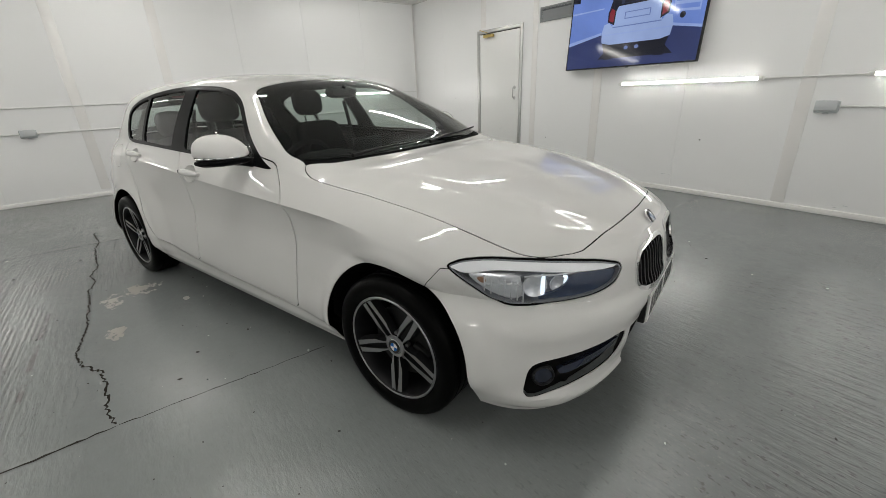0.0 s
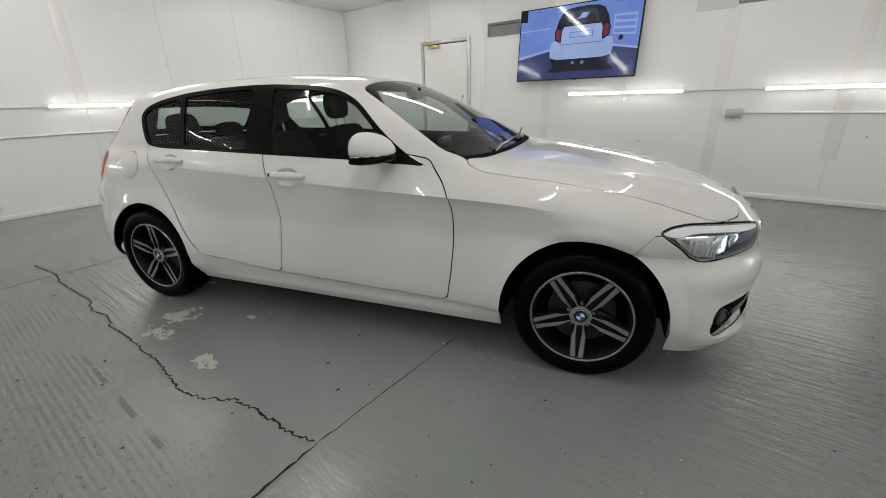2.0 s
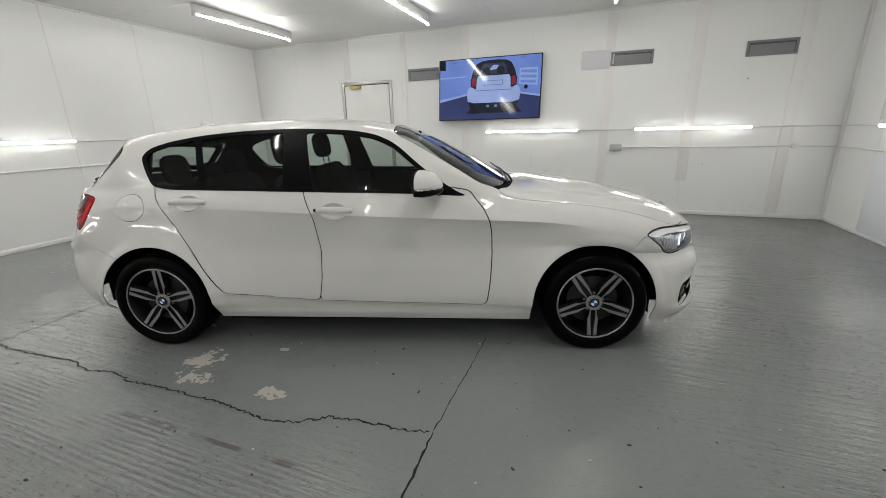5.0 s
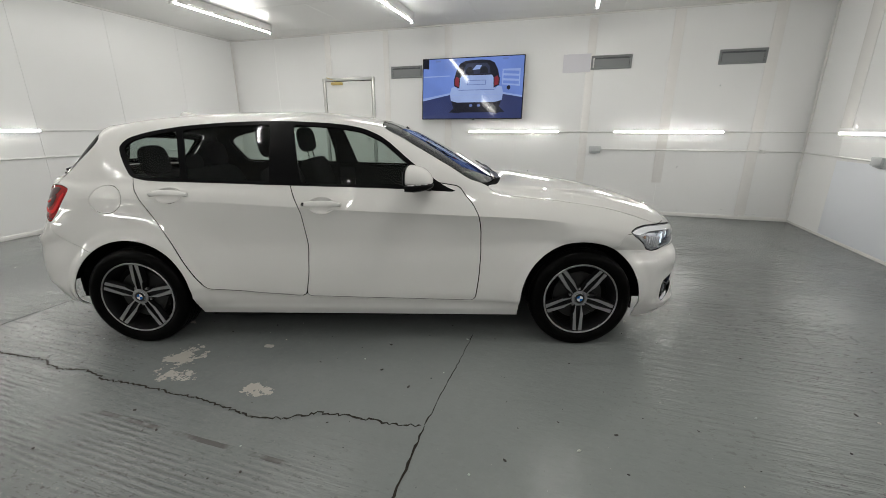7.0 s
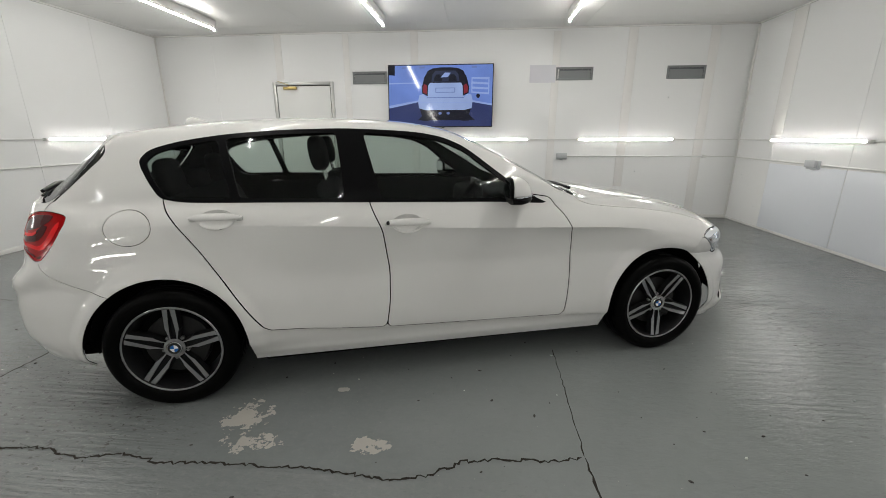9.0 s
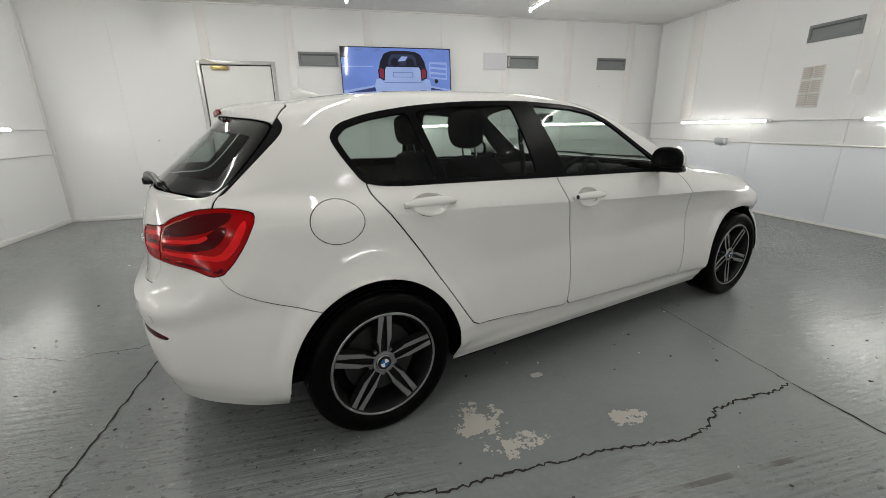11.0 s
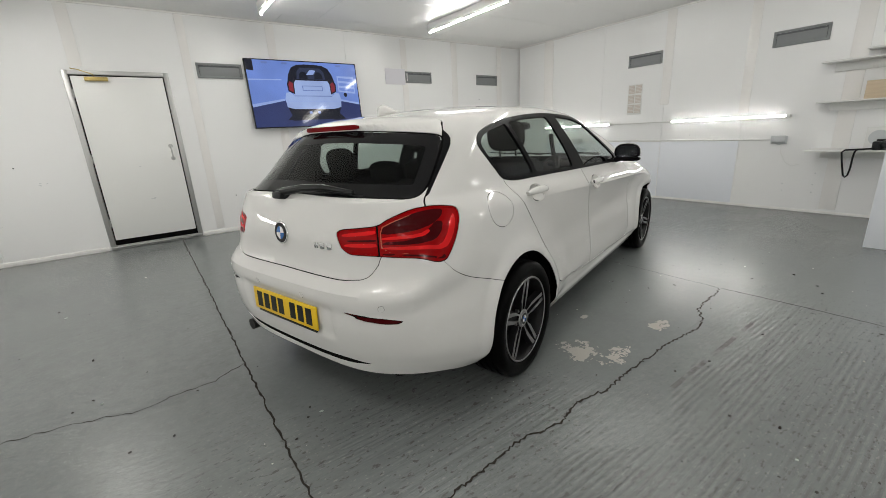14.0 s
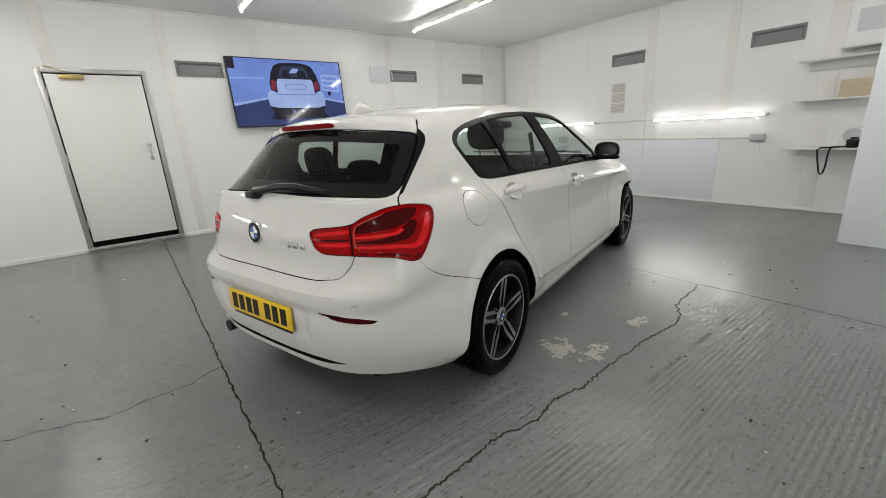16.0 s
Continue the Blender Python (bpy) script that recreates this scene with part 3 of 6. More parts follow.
def build_tube(name, m, length, ceiling_type=False):
    t = tagged(empty(name, m), "lit white tube light on a slim batten, one of a set partly added unseen" if not ceiling_type else "lit tube light batten fixed under the ceiling, one of a set partly added unseen", "tube light", group="ceiling tubes" if ceiling_type else "wall tubes")
    h = length / 2
    bm = bmesh.new()
    add_box(bm, -h, h, -0.020 if ceiling_type else -0.040, -0.001, -0.016, 0.016, bevel=0.003)
    part("batten", bm, PLASTIC, t, smooth=True)
    bm = bmesh.new()
    # a half-round diffuser that throws its light away from the batten
    arc = [(0.0155 * math.cos(a), (-0.0215 if ceiling_type else -0.0405) - (0.013 if ceiling_type else 0.0045) * math.sin(a)) for a in (math.pi * (0.5 + (0.5 if ceiling_type else 0.36) * (k / 5 - 1)) for k in range(11))]
    ends = [[bm.verts.new((x, b, a)) for a, b in arc] for x in (-h + 0.014, h - 0.014)]
    for k in range(10):
        bm.faces.new((ends[0][k], ends[0][k + 1], ends[1][k + 1], ends[1][k]))
    bmesh.ops.recalc_face_normals(bm, faces=bm.faces)
    bm.normal_update()
    if sum(f.normal.y for f in bm.faces) > 0:
        bmesh.ops.reverse_faces(bm, faces=bm.faces)
    part("tube", bm, TUBE if ceiling_type else WALLTUBE, t, "glowing white diffuser", smooth=True)
    for s in (-1, 1):
        box("end_cap", (s * h - 0.012 - 0.02 * (s > 0), s * h + 0.012 + 0.02 * (s < 0), -0.056, -0.001, -0.018, 0.018), PLASTIC, t, 0.004)
    return t


base = build_tube("wall_tube_light", pose(-2.175, SY1, 1.242), 1.5)
copy_thing(base, pose(0.085, SY1, 1.242))
# unseen additions for more light: east y -1.4, west y -2.4, both southern
for y in (3.68, 1.15, -1.4):
    copy_thing(base, EASTW(y, 1.235))
for y in (1.08, 3.76, -2.4):
    copy_thing(base, pose(SX0, y, 1.265, 0, 0, 90))
for x in (-5.5, -0.6):
    copy_thing(base, pose(x, SY0, 1.25, 0, 0, 180))
DROP = 0.095
roof_tube = build_tube("ceiling_tube_light", pose(-6.02, 3.48, TOP - DROP, 90, 0, 90), 1.78, True)
box("hanger", (-0.89, 0.89, -0.0005, DROP - 0.002, -0.03, 0.03), PLASTIC, roof_tube, 0.004, "white steel spine")
# the three at y -3.0 are unseen, added for light from the south
for x, y in ((-3.575, 3.48), (-1.07, 3.48), (-6.02, 0.2), (-3.575, 0.2), (-1.07, 0.2), (-6.02, -3.0), (-2.4, -3.0), (1.0, -3.0)):
    copy_thing(roof_tube, pose(x, y, TOP - DROP, 90, 0, 90))


def conduit(name, pts, r=0.0085, label="thin white conduit clipped to the wall"):
    return tagged(rod(name, pts, r, PLASTIC), label, "conduit")


yn, xe, xw = SY1 - 0.010, SX1 - 0.010, SX0 + 0.010
conduit("cable_conduit", [(-1.42, yn, 1.242), (-0.68, yn, 1.242)])
conduit("cable_conduit", [(0.85, yn, 1.242), (SX1 - 0.03, yn, 1.242)])
conduit("cable_conduit", [(xe, SY1 - 0.03, 1.240), (xe, 4.44, 1.238)])
conduit("cable_conduit", [(xe, 2.92, 1.236), (xe, 1.91, 1.236)])
conduit("cable_conduit", [(-0.80, yn, 0.982), (SX1 - 0.03, yn, 0.982)], 0.0105)
conduit("cable_conduit", [(xe, SY1 - 0.03, 0.975), (xe, 3.72, 0.96)], 0.0105)
conduit("cable_conduit", [(xe, 3.5, 0.955), (xe, 0.56, 0.935)], 0.0105)
conduit("cable_conduit", [(xw, SY1 - 0.03, 1.265), (xw, 4.52, 1.265)])
conduit("cable_conduit", [(xw, 3.0, 1.265), (xw, 1.84, 1.265)])
conduit("cable_conduit", [(xw, 0.32, 1.262), (xw, -1.64, 1.25)])
conduit("cable_conduit", [(xw, SY1 - 0.03, 0.95), (xw, -0.93, 0.93)], 0.0105)
conduit("cable_conduit", [(xw, -1.1, 0.93), (xw, -4.0, 0.92)], 0.0105)


def build_socket(m):
    s = tagged(empty("socket_box", m), "grey weatherproof switched socket box on the wall", "socket", group="socket boxes")
    box("back_box", (-0.085, 0.085, -0.045, -0.001, -0.05, 0.05), GREYBOX, s, 0.008)
    box("lid", (-0.08, 0.08, -0.075, -0.0455, -0.032, 0.056), GREYBOX, s, 0.01, "hinged grey lid")
    box("knockout", (-0.02, 0.02, -0.035, -0.006, -0.062, -0.0505), GREYBOX, s, 0.004)
    return s


sock = build_socket(pose(-0.885, SY1, 0.978))
copy_thing(sock, EASTW(3.61, 0.955))
copy_thing(sock, EASTW(0.465, 0.93))
copy_thing(sock, pose(SX0, -1.015, 0.93, 0, 0, 90))
tagged(box("junction_box", (1.30, 1.36, SY1 - 0.035, SY1 - 0.001, 0.955, 1.005), PLASTIC, bevel=0.008), "small round-edged white junction box on the conduit", "junction box")

# ---- shelves, camera and partition by the east wall ----
def shelf(y0, y1, z, deep, label):
    s = tagged(empty("wall_shelf", pose(SX1, 0, z)), label, "shelf", group="wall shelves")
    box("board", (-deep, -0.002, y0, y1, 0, 0.018), PLASTIC, s, 0.002, "white board")
    box("batten", (-0.045, -0.002, y0 + 0.01, y1 - 0.08, -0.095, -0.001), PLASTIC, s, 0.003, "white wall batten")
    return s


shelf(-1.75, 0.12, 1.80, 0.30, "white painted shelf on the wall")
shelf(-1.75, 0.10, 1.355, 0.30, "white painted shelf with a wooden box on it")
shelf(-1.75, 0.10, 0.80, 0.42, "white painted shelf with a round-faced dial and camera")
shelf(-1.75, -0.24, 1.895, 0.26, "short white painted shelf near the ceiling")
tagged(box("wooden_box", (SX1 - 0.22, SX1 - 0.03, -0.95, -0.29, 1.374, 1.565), WOOD, bevel=0.004), "pale wooden box on the shelf", "box")
tagged(box("paper_sheet", (SX1 - 0.006, SX1 - 0.001, -1.3, -0.30, 2.075, 2.31), CARD, bevel=0.001), "pale lilac sheet pinned to the wall", "paper")

# drilled holes left in the boards, and a thin loose wire under the socket
for y, z in ((0.356, 0.357), (0.350, 0.264), (0.045, 0.360), (0.042, 0.264), (0.038, 0.508), (2.9, 0.41), (1.6, 1.02)):
    rod("screw_hole", [(SX1 - 0.0012, y, z), (SX1 - 0.0002, y, z)], 0.0065, GREYBOX, east, 10)
for x, z in ((0.673, 1.864), (-1.9, 0.62), (0.30, 0.74), (-4.10, 0.52), (-6.3, 1.1)):
    rod("screw_hole", [(x, SY1 - 0.0012, z), (x, SY1 - 0.0002, z)], 0.008, VENTD, north, 10)
wire = [(SX1 - 0.004, 0.44, 0.87), (SX1 - 0.004, 0.43, 0.76), (SX1 - 0.005, 0.37, 0.64), (SX1 - 0.006, 0.288, 0.588), (SX1 - 0.006, 0.213, 0.62)]
tagged(rod("loose_wire", wire, 0.0022, PLASTIC, None, 6), "thin white loose wire hanging under the socket", "wire")
rnd = random.Random(11)


def scuff_mark(wall_ob, along, s, z, face):
    """A few short dark scratches in the paint."""
    bm = bmesh.new()
    for k in range(rnd.randint(2, 4)):
        a, b, w, h = s + rnd.uniform(-0.05, 0.05), z + rnd.uniform(-0.02, 0.02), rnd.uniform(0.012, 0.045), rnd.uniform(0.002, 0.004)
        if along == "x":
            add_box(bm, a - w / 2, a + w / 2, face - 0.0012, face - 0.0003, b - h / 2, b + h / 2)
        else:
            add_box(bm, face - 0.0012, face - 0.0003, a - w / 2, a + w / 2, b - h / 2, b + h / 2)
    part("scuff_mark", bm, GREYBOX, wall_ob)


for x, z in ((-4.45, 0.13), (-0.6, 0.10), (0.4, 0.09), (1.02, 0.12), (1.35, 0.1), (-2.2, 0.2), (-6.6, 0.45), (-6.1, 0.9)):
    scuff_mark(north, "x", x, z, SY1)
for y, z in ((4.6, 0.3), (3.9, 0.12), (2.7, 0.15), (1.4, 0.2), (4.95, 0.7)):
    scuff_mark(east, "y", y, z, SX1)

# grit and crumbs of paint lying on the floor
bm = bmesh.new()
for k in range(420):
    gx, gy = rnd.uniform(-6.5, 1.2), rnd.uniform(-1.6, 4.6) if k % 3 else rnd.uniform(-1.4, 0.4)
    size = rnd.choice((0.002, 0.003, 0.004, 0.006))
    g = bmesh.ops.create_icosphere(bm, subdivisions=1, radius=size, matrix=pose(gx, gy, size * 0.45, 0, 0, rnd.uniform(0, 180)) @ Matrix.Diagonal((rnd.uniform(0.8, 2.2), 1.0, 0.6, 1)))
tagged(part("floor_grit", bm, GRIT), "dark and pale grit scattered on the floor", "grit", kind="stuff")
for lx, ly, ang in ((-4.35, 2.2, 30), (-5.6, 1.7, 80), (-3.2, -1.05, 10), (-5.9, 2.9, 140), (-1.05, -0.55, 60), (-4.2, -0.95, 100)):
    bm = bmesh.new()
    bmesh.ops.create_cone(bm, cap_ends=True, segments=7, radius1=0.0075, radius2=0.005, depth=0.006)
    bmesh.ops.transform(bm, matrix=pose(lx, ly, 0.003, 0, 0, ang) @ Matrix.Diagonal((1.5, 0.8, 1, 1)), verts=bm.verts)
    tagged(part("paint_crumb", bm, CRACKM), "small dark crumb of debris on the floor", "debris", group="crumbs on the floor")
# ---- the car: x forward, y to its left, z up, from the middle of the wheelbase ----
PAINT = material("white_car_paint", (0.69, 0.683, 0.665), 0.50, coat=1.0, spec=0.0)
bsdf(PAINT).inputs["Coat Roughness"].default_value = 0.006
TRIM = material("satin_black_trim", (0.005, 0.005, 0.0055), 0.30, spec=0.04)
RUBBER = material("tyre_rubber", (0.0022, 0.0022, 0.0022), 0.36, spec=0.045)
link(RUBBER, bump(RUBBER, noise_tex(RUBBER, 55, 3, 0.6), 0.2, 0.002), bsdf(RUBBER).inputs["Normal"])
INNER = material("black_inner_panel", (0.006, 0.006, 0.006), 0.9, spec=0.05)
CHROME = material("chrome", (0.80, 0.80, 0.80), 0.08, 1.0)
SILVER = material("machined_alloy", (0.40, 0.40, 0.41), 0.34, 1.0)
GUNMETAL = material("dark_grey_alloy", (0.012, 0.012, 0.013), 0.40, 0.1, spec=0.2)
STEEL = material("brake_steel", (0.30, 0.30, 0.30), 0.35, 0.9)
BRAKE = material("dull_brake_disc", (0.022, 0.022, 0.022), 0.5, 0.4)
FABRIC = material("black_seat_cloth", (0.010, 0.010, 0.0105), 0.9, spec=0.1)
link(FABRIC, bump(FABRIC, noise_tex(FABRIC, 300, 2), 0.3, 0.002), bsdf(FABRIC).inputs["Normal"])
DASH = material("dark_grey_dashboard", (0.011, 0.011, 0.0115), 0.6, spec=0.06)
REDLAMP = material("red_lamp_lens", (0.30, 0.002, 0.003), 0.10, coat=0.12, spec=0.08)
REDDARK = material("dark_red_lens", (0.055, 0.002, 0.003), 0.08, coat=0.12, spec=0.08)
REDBRIGHT = material("bright_red_light_guide", (0.72, 0.012, 0.014), 0.14, coat=0.12, spec=0.08)
YELLOW = material("yellow_plate", (0.80, 0.52, 0.015), 0.35)
WHITEP = material("white_plate", (0.75, 0.75, 0.73), 0.35)
BLUE = material("badge_blue", (0.02, 0.14, 0.45), 0.2, coat=1.0)
BADGEW = material("badge_white", (0.8, 0.8, 0.8), 0.2, coat=1.0)
LAMPLINE = material("pale_lamp_line", (0.50, 0.09, 0.05), 0.2)
AMBER = material("amber_indicator", (0.42, 0.22, 0.13), 0.2, 0.6, coat=1.0)
DRL = material("daylight_ring", (0.62, 0.68, 0.76), 0.15, emit=(0.80, 0.91, 1.0), power=1.0)


def glass_material(name, tint):
    """Thin glass: clear with a tint, and a mirror share that grows towards grazing angles."""
    m = bpy.data.materials.new(name)
    m.use_nodes = True
    t = m.node_tree
    t.nodes.remove(t.nodes["Principled BSDF"])
    out = t.nodes["Material Output"]
    clear, gloss, mixer, lw = t.nodes.new("ShaderNodeBsdfTransparent"), t.nodes.new("ShaderNodeBsdfGlossy"), t.nodes.new("ShaderNodeMixShader"), t.nodes.new("ShaderNodeLayerWeight")
    clear.inputs[0].default_value = (*tint, 1)
    gloss.inputs[0].default_value = (1, 1, 1, 1)
    gloss.inputs["Roughness"].default_value = 0.035
    lw.inputs["Blend"].default_value = 0.5
    share = math_node(m, "MULTIPLY_ADD", math_node(m, "POWER", lw.outputs["Facing"], 5.0), 0.85, 0.022)
    link(m, share, mixer.inputs[0])
    link(m, clear.outputs[0], mixer.inputs[1])
    link(m, gloss.outputs[0], mixer.inputs[2])
    link(m, mixer.outputs[0], out.inputs[0])
    return m


GLASS = glass_material("tinted_window_glass", (0.66, 0.72, 0.69))
REARGLASS = glass_material("dark_tinted_glass", (0.50, 0.56, 0.54))
LENS = glass_material("clear_lamp_lens", (0.95, 0.96, 0.98))

FLAPM = material("gloss_black_flap", (0.006, 0.006, 0.007), 0.08, spec=0.3)
BOWL = material("lamp_bowl", (0.34, 0.35, 0.37), 0.2, 0.5, coat=0.3)

CAR = tagged(empty("car", pose(-2.629, 1.1245, 0, 0, 0, 16.67)), "white five-door hatchback car with dark two-tone alloy wheels", "car")


def spline(xs, ys):
    """A smooth curve through the points, without overshoot."""
    xs, ys = np.array(xs, float), np.array(ys, float)
    h = np.diff(xs)
    d = np.diff(ys) / h
    t = np.zeros(len(xs))
    t[0], t[-1] = d[0], d[-1]
    for i in range(1, len(xs) - 1):
        if d[i - 1] * d[i] > 0:
            w1, w2 = 2 * h[i] + h[i - 1], h[i] + 2 * h[i - 1]
            t[i] = (w1 + w2) / (w1 / d[i - 1] + w2 / d[i])

    def value(x):
        x = np.clip(np.asarray(x, float), xs[0], xs[-1])
        i = np.clip(np.searchsorted(xs, x) - 1, 0, len(xs) - 2)
        s = (x - xs[i]) / h[i]
        return (2 * s**3 - 3 * s**2 + 1) * ys[i] + (s**3 - 2 * s**2 + s) * h[i] * t[i] + (3 * s**2 - 2 * s**3) * ys[i + 1] + (s**3 - s**2) * h[i] * t[i + 1]

    return value


def ease(a, b, x):
    s = np.clip((np.asarray(x, float) - a) / (b - a), 0, 1)
    return s * s * (3 - 2 * s)


WHEEL_X, WHEEL_Z, WHEEL_R = 1.345, 0.2995, 0.3045
# heights and half widths along the car: swage, belt, roof middle and roof edge
bottom_z = spline([-2.2, -2.05, -1.9, -1.72, -1.3, 0.0, 1.5, 1.78, 1.92, 2.02, 2.12], [0.252, 0.268, 0.260, 0.232, 0.18, 0.175, 0.165, 0.150, 0.162, 0.198, 0.235])
swage_z = spline([-2.2, -1.8, -1.0, 0.0, 0.7, 1.0, 1.3, 1.7, 2.1], [0.885, 0.905, 0.885, 0.835, 0.808, 0.795, 0.765, 0.705, 0.66])
swage_w = spline([-2.2, -1.8, -1.5, -1.0, -0.5, 0.0, 0.7, 1.3, 1.7, 2.1], [0.775, 0.775, 0.785, 0.800, 0.815, 0.828, 0.842, 0.850, 0.855, 0.855])
belt_z = spline([-2.2, -1.7, -1.3, -0.37, 0.3, 0.6, 0.8, 1.2, 1.5, 1.8, 2.0, 2.07], [0.985, 0.99, 0.99, 0.967, 0.946, 0.934, 0.918, 0.880, 0.842, 0.775, 0.725, 0.71])
belt_w = spline([-2.2, -1.7, -1.33, -0.9, -0.37, 0.2, 0.6, 0.9, 1.3, 1.7, 2.1], [0.705, 0.710, 0.725, 0.752, 0.775, 0.782, 0.778, 0.77, 0.77, 0.768, 0.765])
roof_z = spline([-2.075, -2.04, -1.95, -1.85, -1.75, -1.70, -1.5, -1.2, -0.8, -0.5, -0.2, 0.05, 0.15, 0.3, 0.5, 0.7, 0.86, 0.93, 1.05, 1.3, 1.6, 1.8, 1.95, 2.02, 2.07],
                [0.985, 1.02, 1.10, 1.19, 1.275, 1.300, 1.342, 1.380, 1.402, 1.405, 1.39, 1.356, 1.333, 1.273, 1.176, 1.070, 0.983, 0.960, 0.948, 0.919, 0.872, 0.825, 0.777, 0.747, 0.71])
edge_y = spline([-2.08, -1.9, -1.75, -1.6, -1.3, -1.0, -0.5, 0.0, 0.15, 0.3, 0.45, 0.6, 0.75, 0.95, 1.2], [0.63, 0.615, 0.59, 0.565, 0.558, 0.553, 0.548, 0.568, 0.585, 0.632, 0.692, 0.737, 0.752, 0.725, 0.68])
edge_z = spline([-2.08, -1.95, -1.85, -1.75, -1.65, -1.58, -1.3, -1.0, -0.5, -0.1, 0.1, 0.3, 0.6, 0.75, 0.9, 1.0], [0.985, 0.99, 1.015, 1.11, 1.225, 1.285, 1.335, 1.356, 1.366, 1.34, 1.297, 1.212, 1.052, 0.98, 0.932, 0.922])
# rows of the lower body: half width, nose, tail, squareness of the corners in plan
LOW = [0, 1, 2, 3, 4, 5, 6]
row_w = spline(LOW, [0.800, 0.828, 0.846, 0.832, 0.813, 0.83, 0.78])
row_nose = spline(LOW, [2.085, 2.112, 2.128, 2.138, 2.132, 2.114, 2.080])
row_tail = spline(LOW, [-2.118, -2.135, -2.15, -2.165, -2.155, -2.100, -2.070])
row_p = spline(LOW, [3.7, 3.65, 3.45, 3.05, 2.75, 2.6, 2.5])
row_pr = spline(LOW, [4.0, 4.0, 4.0, 4.0, 3.8, 3.2, 3.4])


def body_grid():
    nf, nm, nr = 130, 165, 100
    f0, r0 = 1.2, -1.3
    th = np.linspace(0, math.pi / 2, 4000)

    def arc(p):
        c, s = np.cos(th) ** (2 / p), np.sin(th) ** (2 / p)
        return c, s

    # even steps along the plan curve of the middle row
    def even(p, a, b, n):
        c, s = arc(p)
        L = np.concatenate([[0], np.cumsum(np.hypot(np.diff(a * c), np.diff(b * s)))])
        return np.interp(np.linspace(0, L[-1], n), L, th)

    tf = even(3.0, 0.92, 0.85, nf)
    tr = even(3.0, 0.9, 0.85, nr)[::-1]
    cols = [("f", t) for t in tf] + [("m", x) for x in np.linspace(f0, r0, nm)[1:-1]] + [("r", t) for t in tr]
    lows = np.concatenate([np.linspace(0, 4.75, 39), [4.83, 4.89, 4.94, 4.975, 5.0, 5.025, 5.06, 5.11, 5.17], np.linspace(5.25, 6, 7)])
    rows_bc, rows_rc = 26, 34
    V = np.zeros((len(cols), len(lows) + rows_bc + rows_rc, 3))
    for ci, (kind, t) in enumerate(cols):
        xref = t if kind == "m" else (f0 + 0.92 * math.cos(t) ** (2 / 3.0) if kind == "f" else r0 - 0.86 * math.cos(t) ** (2 / 3.0))
        zs, zb = float(swage_z(xref)), float(belt_z(xref))
        zbot = float(bottom_z(xref))
        zkeys = spline(LOW, [zbot, zbot + 0.062, 0.50 * zbot + 0.255, min(0.50, 0.5 * zs + 0.17), min(0.655, 0.78 * zs + 0.04), zs, zb])
        for ri, k in enumerate(lows):
            p, W = float((row_pr if kind == "r" else row_p)(k)), float(row_w(k))
            sw = float(swage_w(xref))
            if k > 4:
                W = float(row_w(4)) + (sw + 0.005 - float(row_w(4))) * (0.30 * (k - 4) + 0.70 * (k - 4) ** 3.2)
            if k > 5:
                W = sw + 0.005 + (float(belt_w(xref)) - sw - 0.005) * (0.80 * (k - 5) + 0.20 * (k - 5) ** 2)
            if k > 4 and xref > 0.75:
                # the crease dies away into a round shoulder over the front wing
                w4, w5, w6 = float(row_w(4)), sw + 0.005, float(belt_w(xref))
                soft_w = w4 * (k - 5) * (k - 6) / 2 - w5 * (k - 4) * (k - 6) + w6 * (k - 4) * (k - 5) / 2
                W += (soft_w - W) * float(ease(0.85, 1.35, xref))
            if kind == "m":
                x, y = t, W
            elif kind == "f":
                x, y = f0 + (float(row_nose(k)) - f0) * math.cos(t) ** (2 / p), W * math.sin(t) ** (2 / p)
            else:
                x, y = r0 + (float(row_tail(k)) - r0) * math.cos(t) ** (2 / p), W * math.sin(t) ** (2 / p)
            z = float(zkeys(k))
            # the swage fades out towards the front wing, and the doors are slightly hollow below it
            V[ci, ri] = (x, y, z)
        xb, yb, zb = V[ci, len(lows) - 1]
        zc = max(float(roof_z(xb)), zb)
        bonnet = float(ease(0.80, 1.12, xb))
        tail = float(ease(-1.98, -2.068, xb))
        yr = min(float(edge_y(xb)), 0.93 * yb)
        zr = float(edge_z(xb))
        ybn, zbn = 0.78 * yb, zb + (zc - zb) * 0.60
        yr, zr = yr + (ybn - yr) * bonnet, zr + (zbn - zr) * bonnet
        yr, zr = yr + (0.8 * yb - yr) * tail, zr + (zb + (zc - zb) * 0.6 - zr) * tail
        zr = min(max(zr, zb), zc)
        n0 = len(lows)
        for j in range(rows_bc):
            s = (j + 1) / rows_bc
            V[ci, n0 + j] = (xb, yb + (yr - yb) * s ** (1.28 - 0.28 * max(bonnet, tail)), zb + (zr - zb) * s ** (1.0 - 0.12 * max(bonnet, tail)))
        for j in range(rows_rc):
            q = (j + 1) / rows_rc
            V[ci, n0 + rows_bc + j] = (xb, yr * (1 - q), zr + (zc - zr) * (1 - (1 - q) ** (2.5 - 0.5 * max(bonnet, tail))))
    # soften the roof edge, the belt and the run of the top along the car
    n0 = len(lows)
    for it in range(14):
        S = V.copy()
        a, b = n0 + rows_bc - 6, n0 + rows_bc + 5
        S[:, a:b] = (V[:, a - 1:b - 1] + 2 * V[:, a:b] + V[:, a + 1:b + 1]) / 4
        S[:, a:b, 0] = V[:, a:b, 0]
        V = S
    for it in range(5):
        S = V.copy()
        a, b = n0 - 3, n0 + 3
        S[:, a:b] = (V[:, a - 1:b - 1] + 2 * V[:, a:b] + V[:, a + 1:b + 1]) / 4
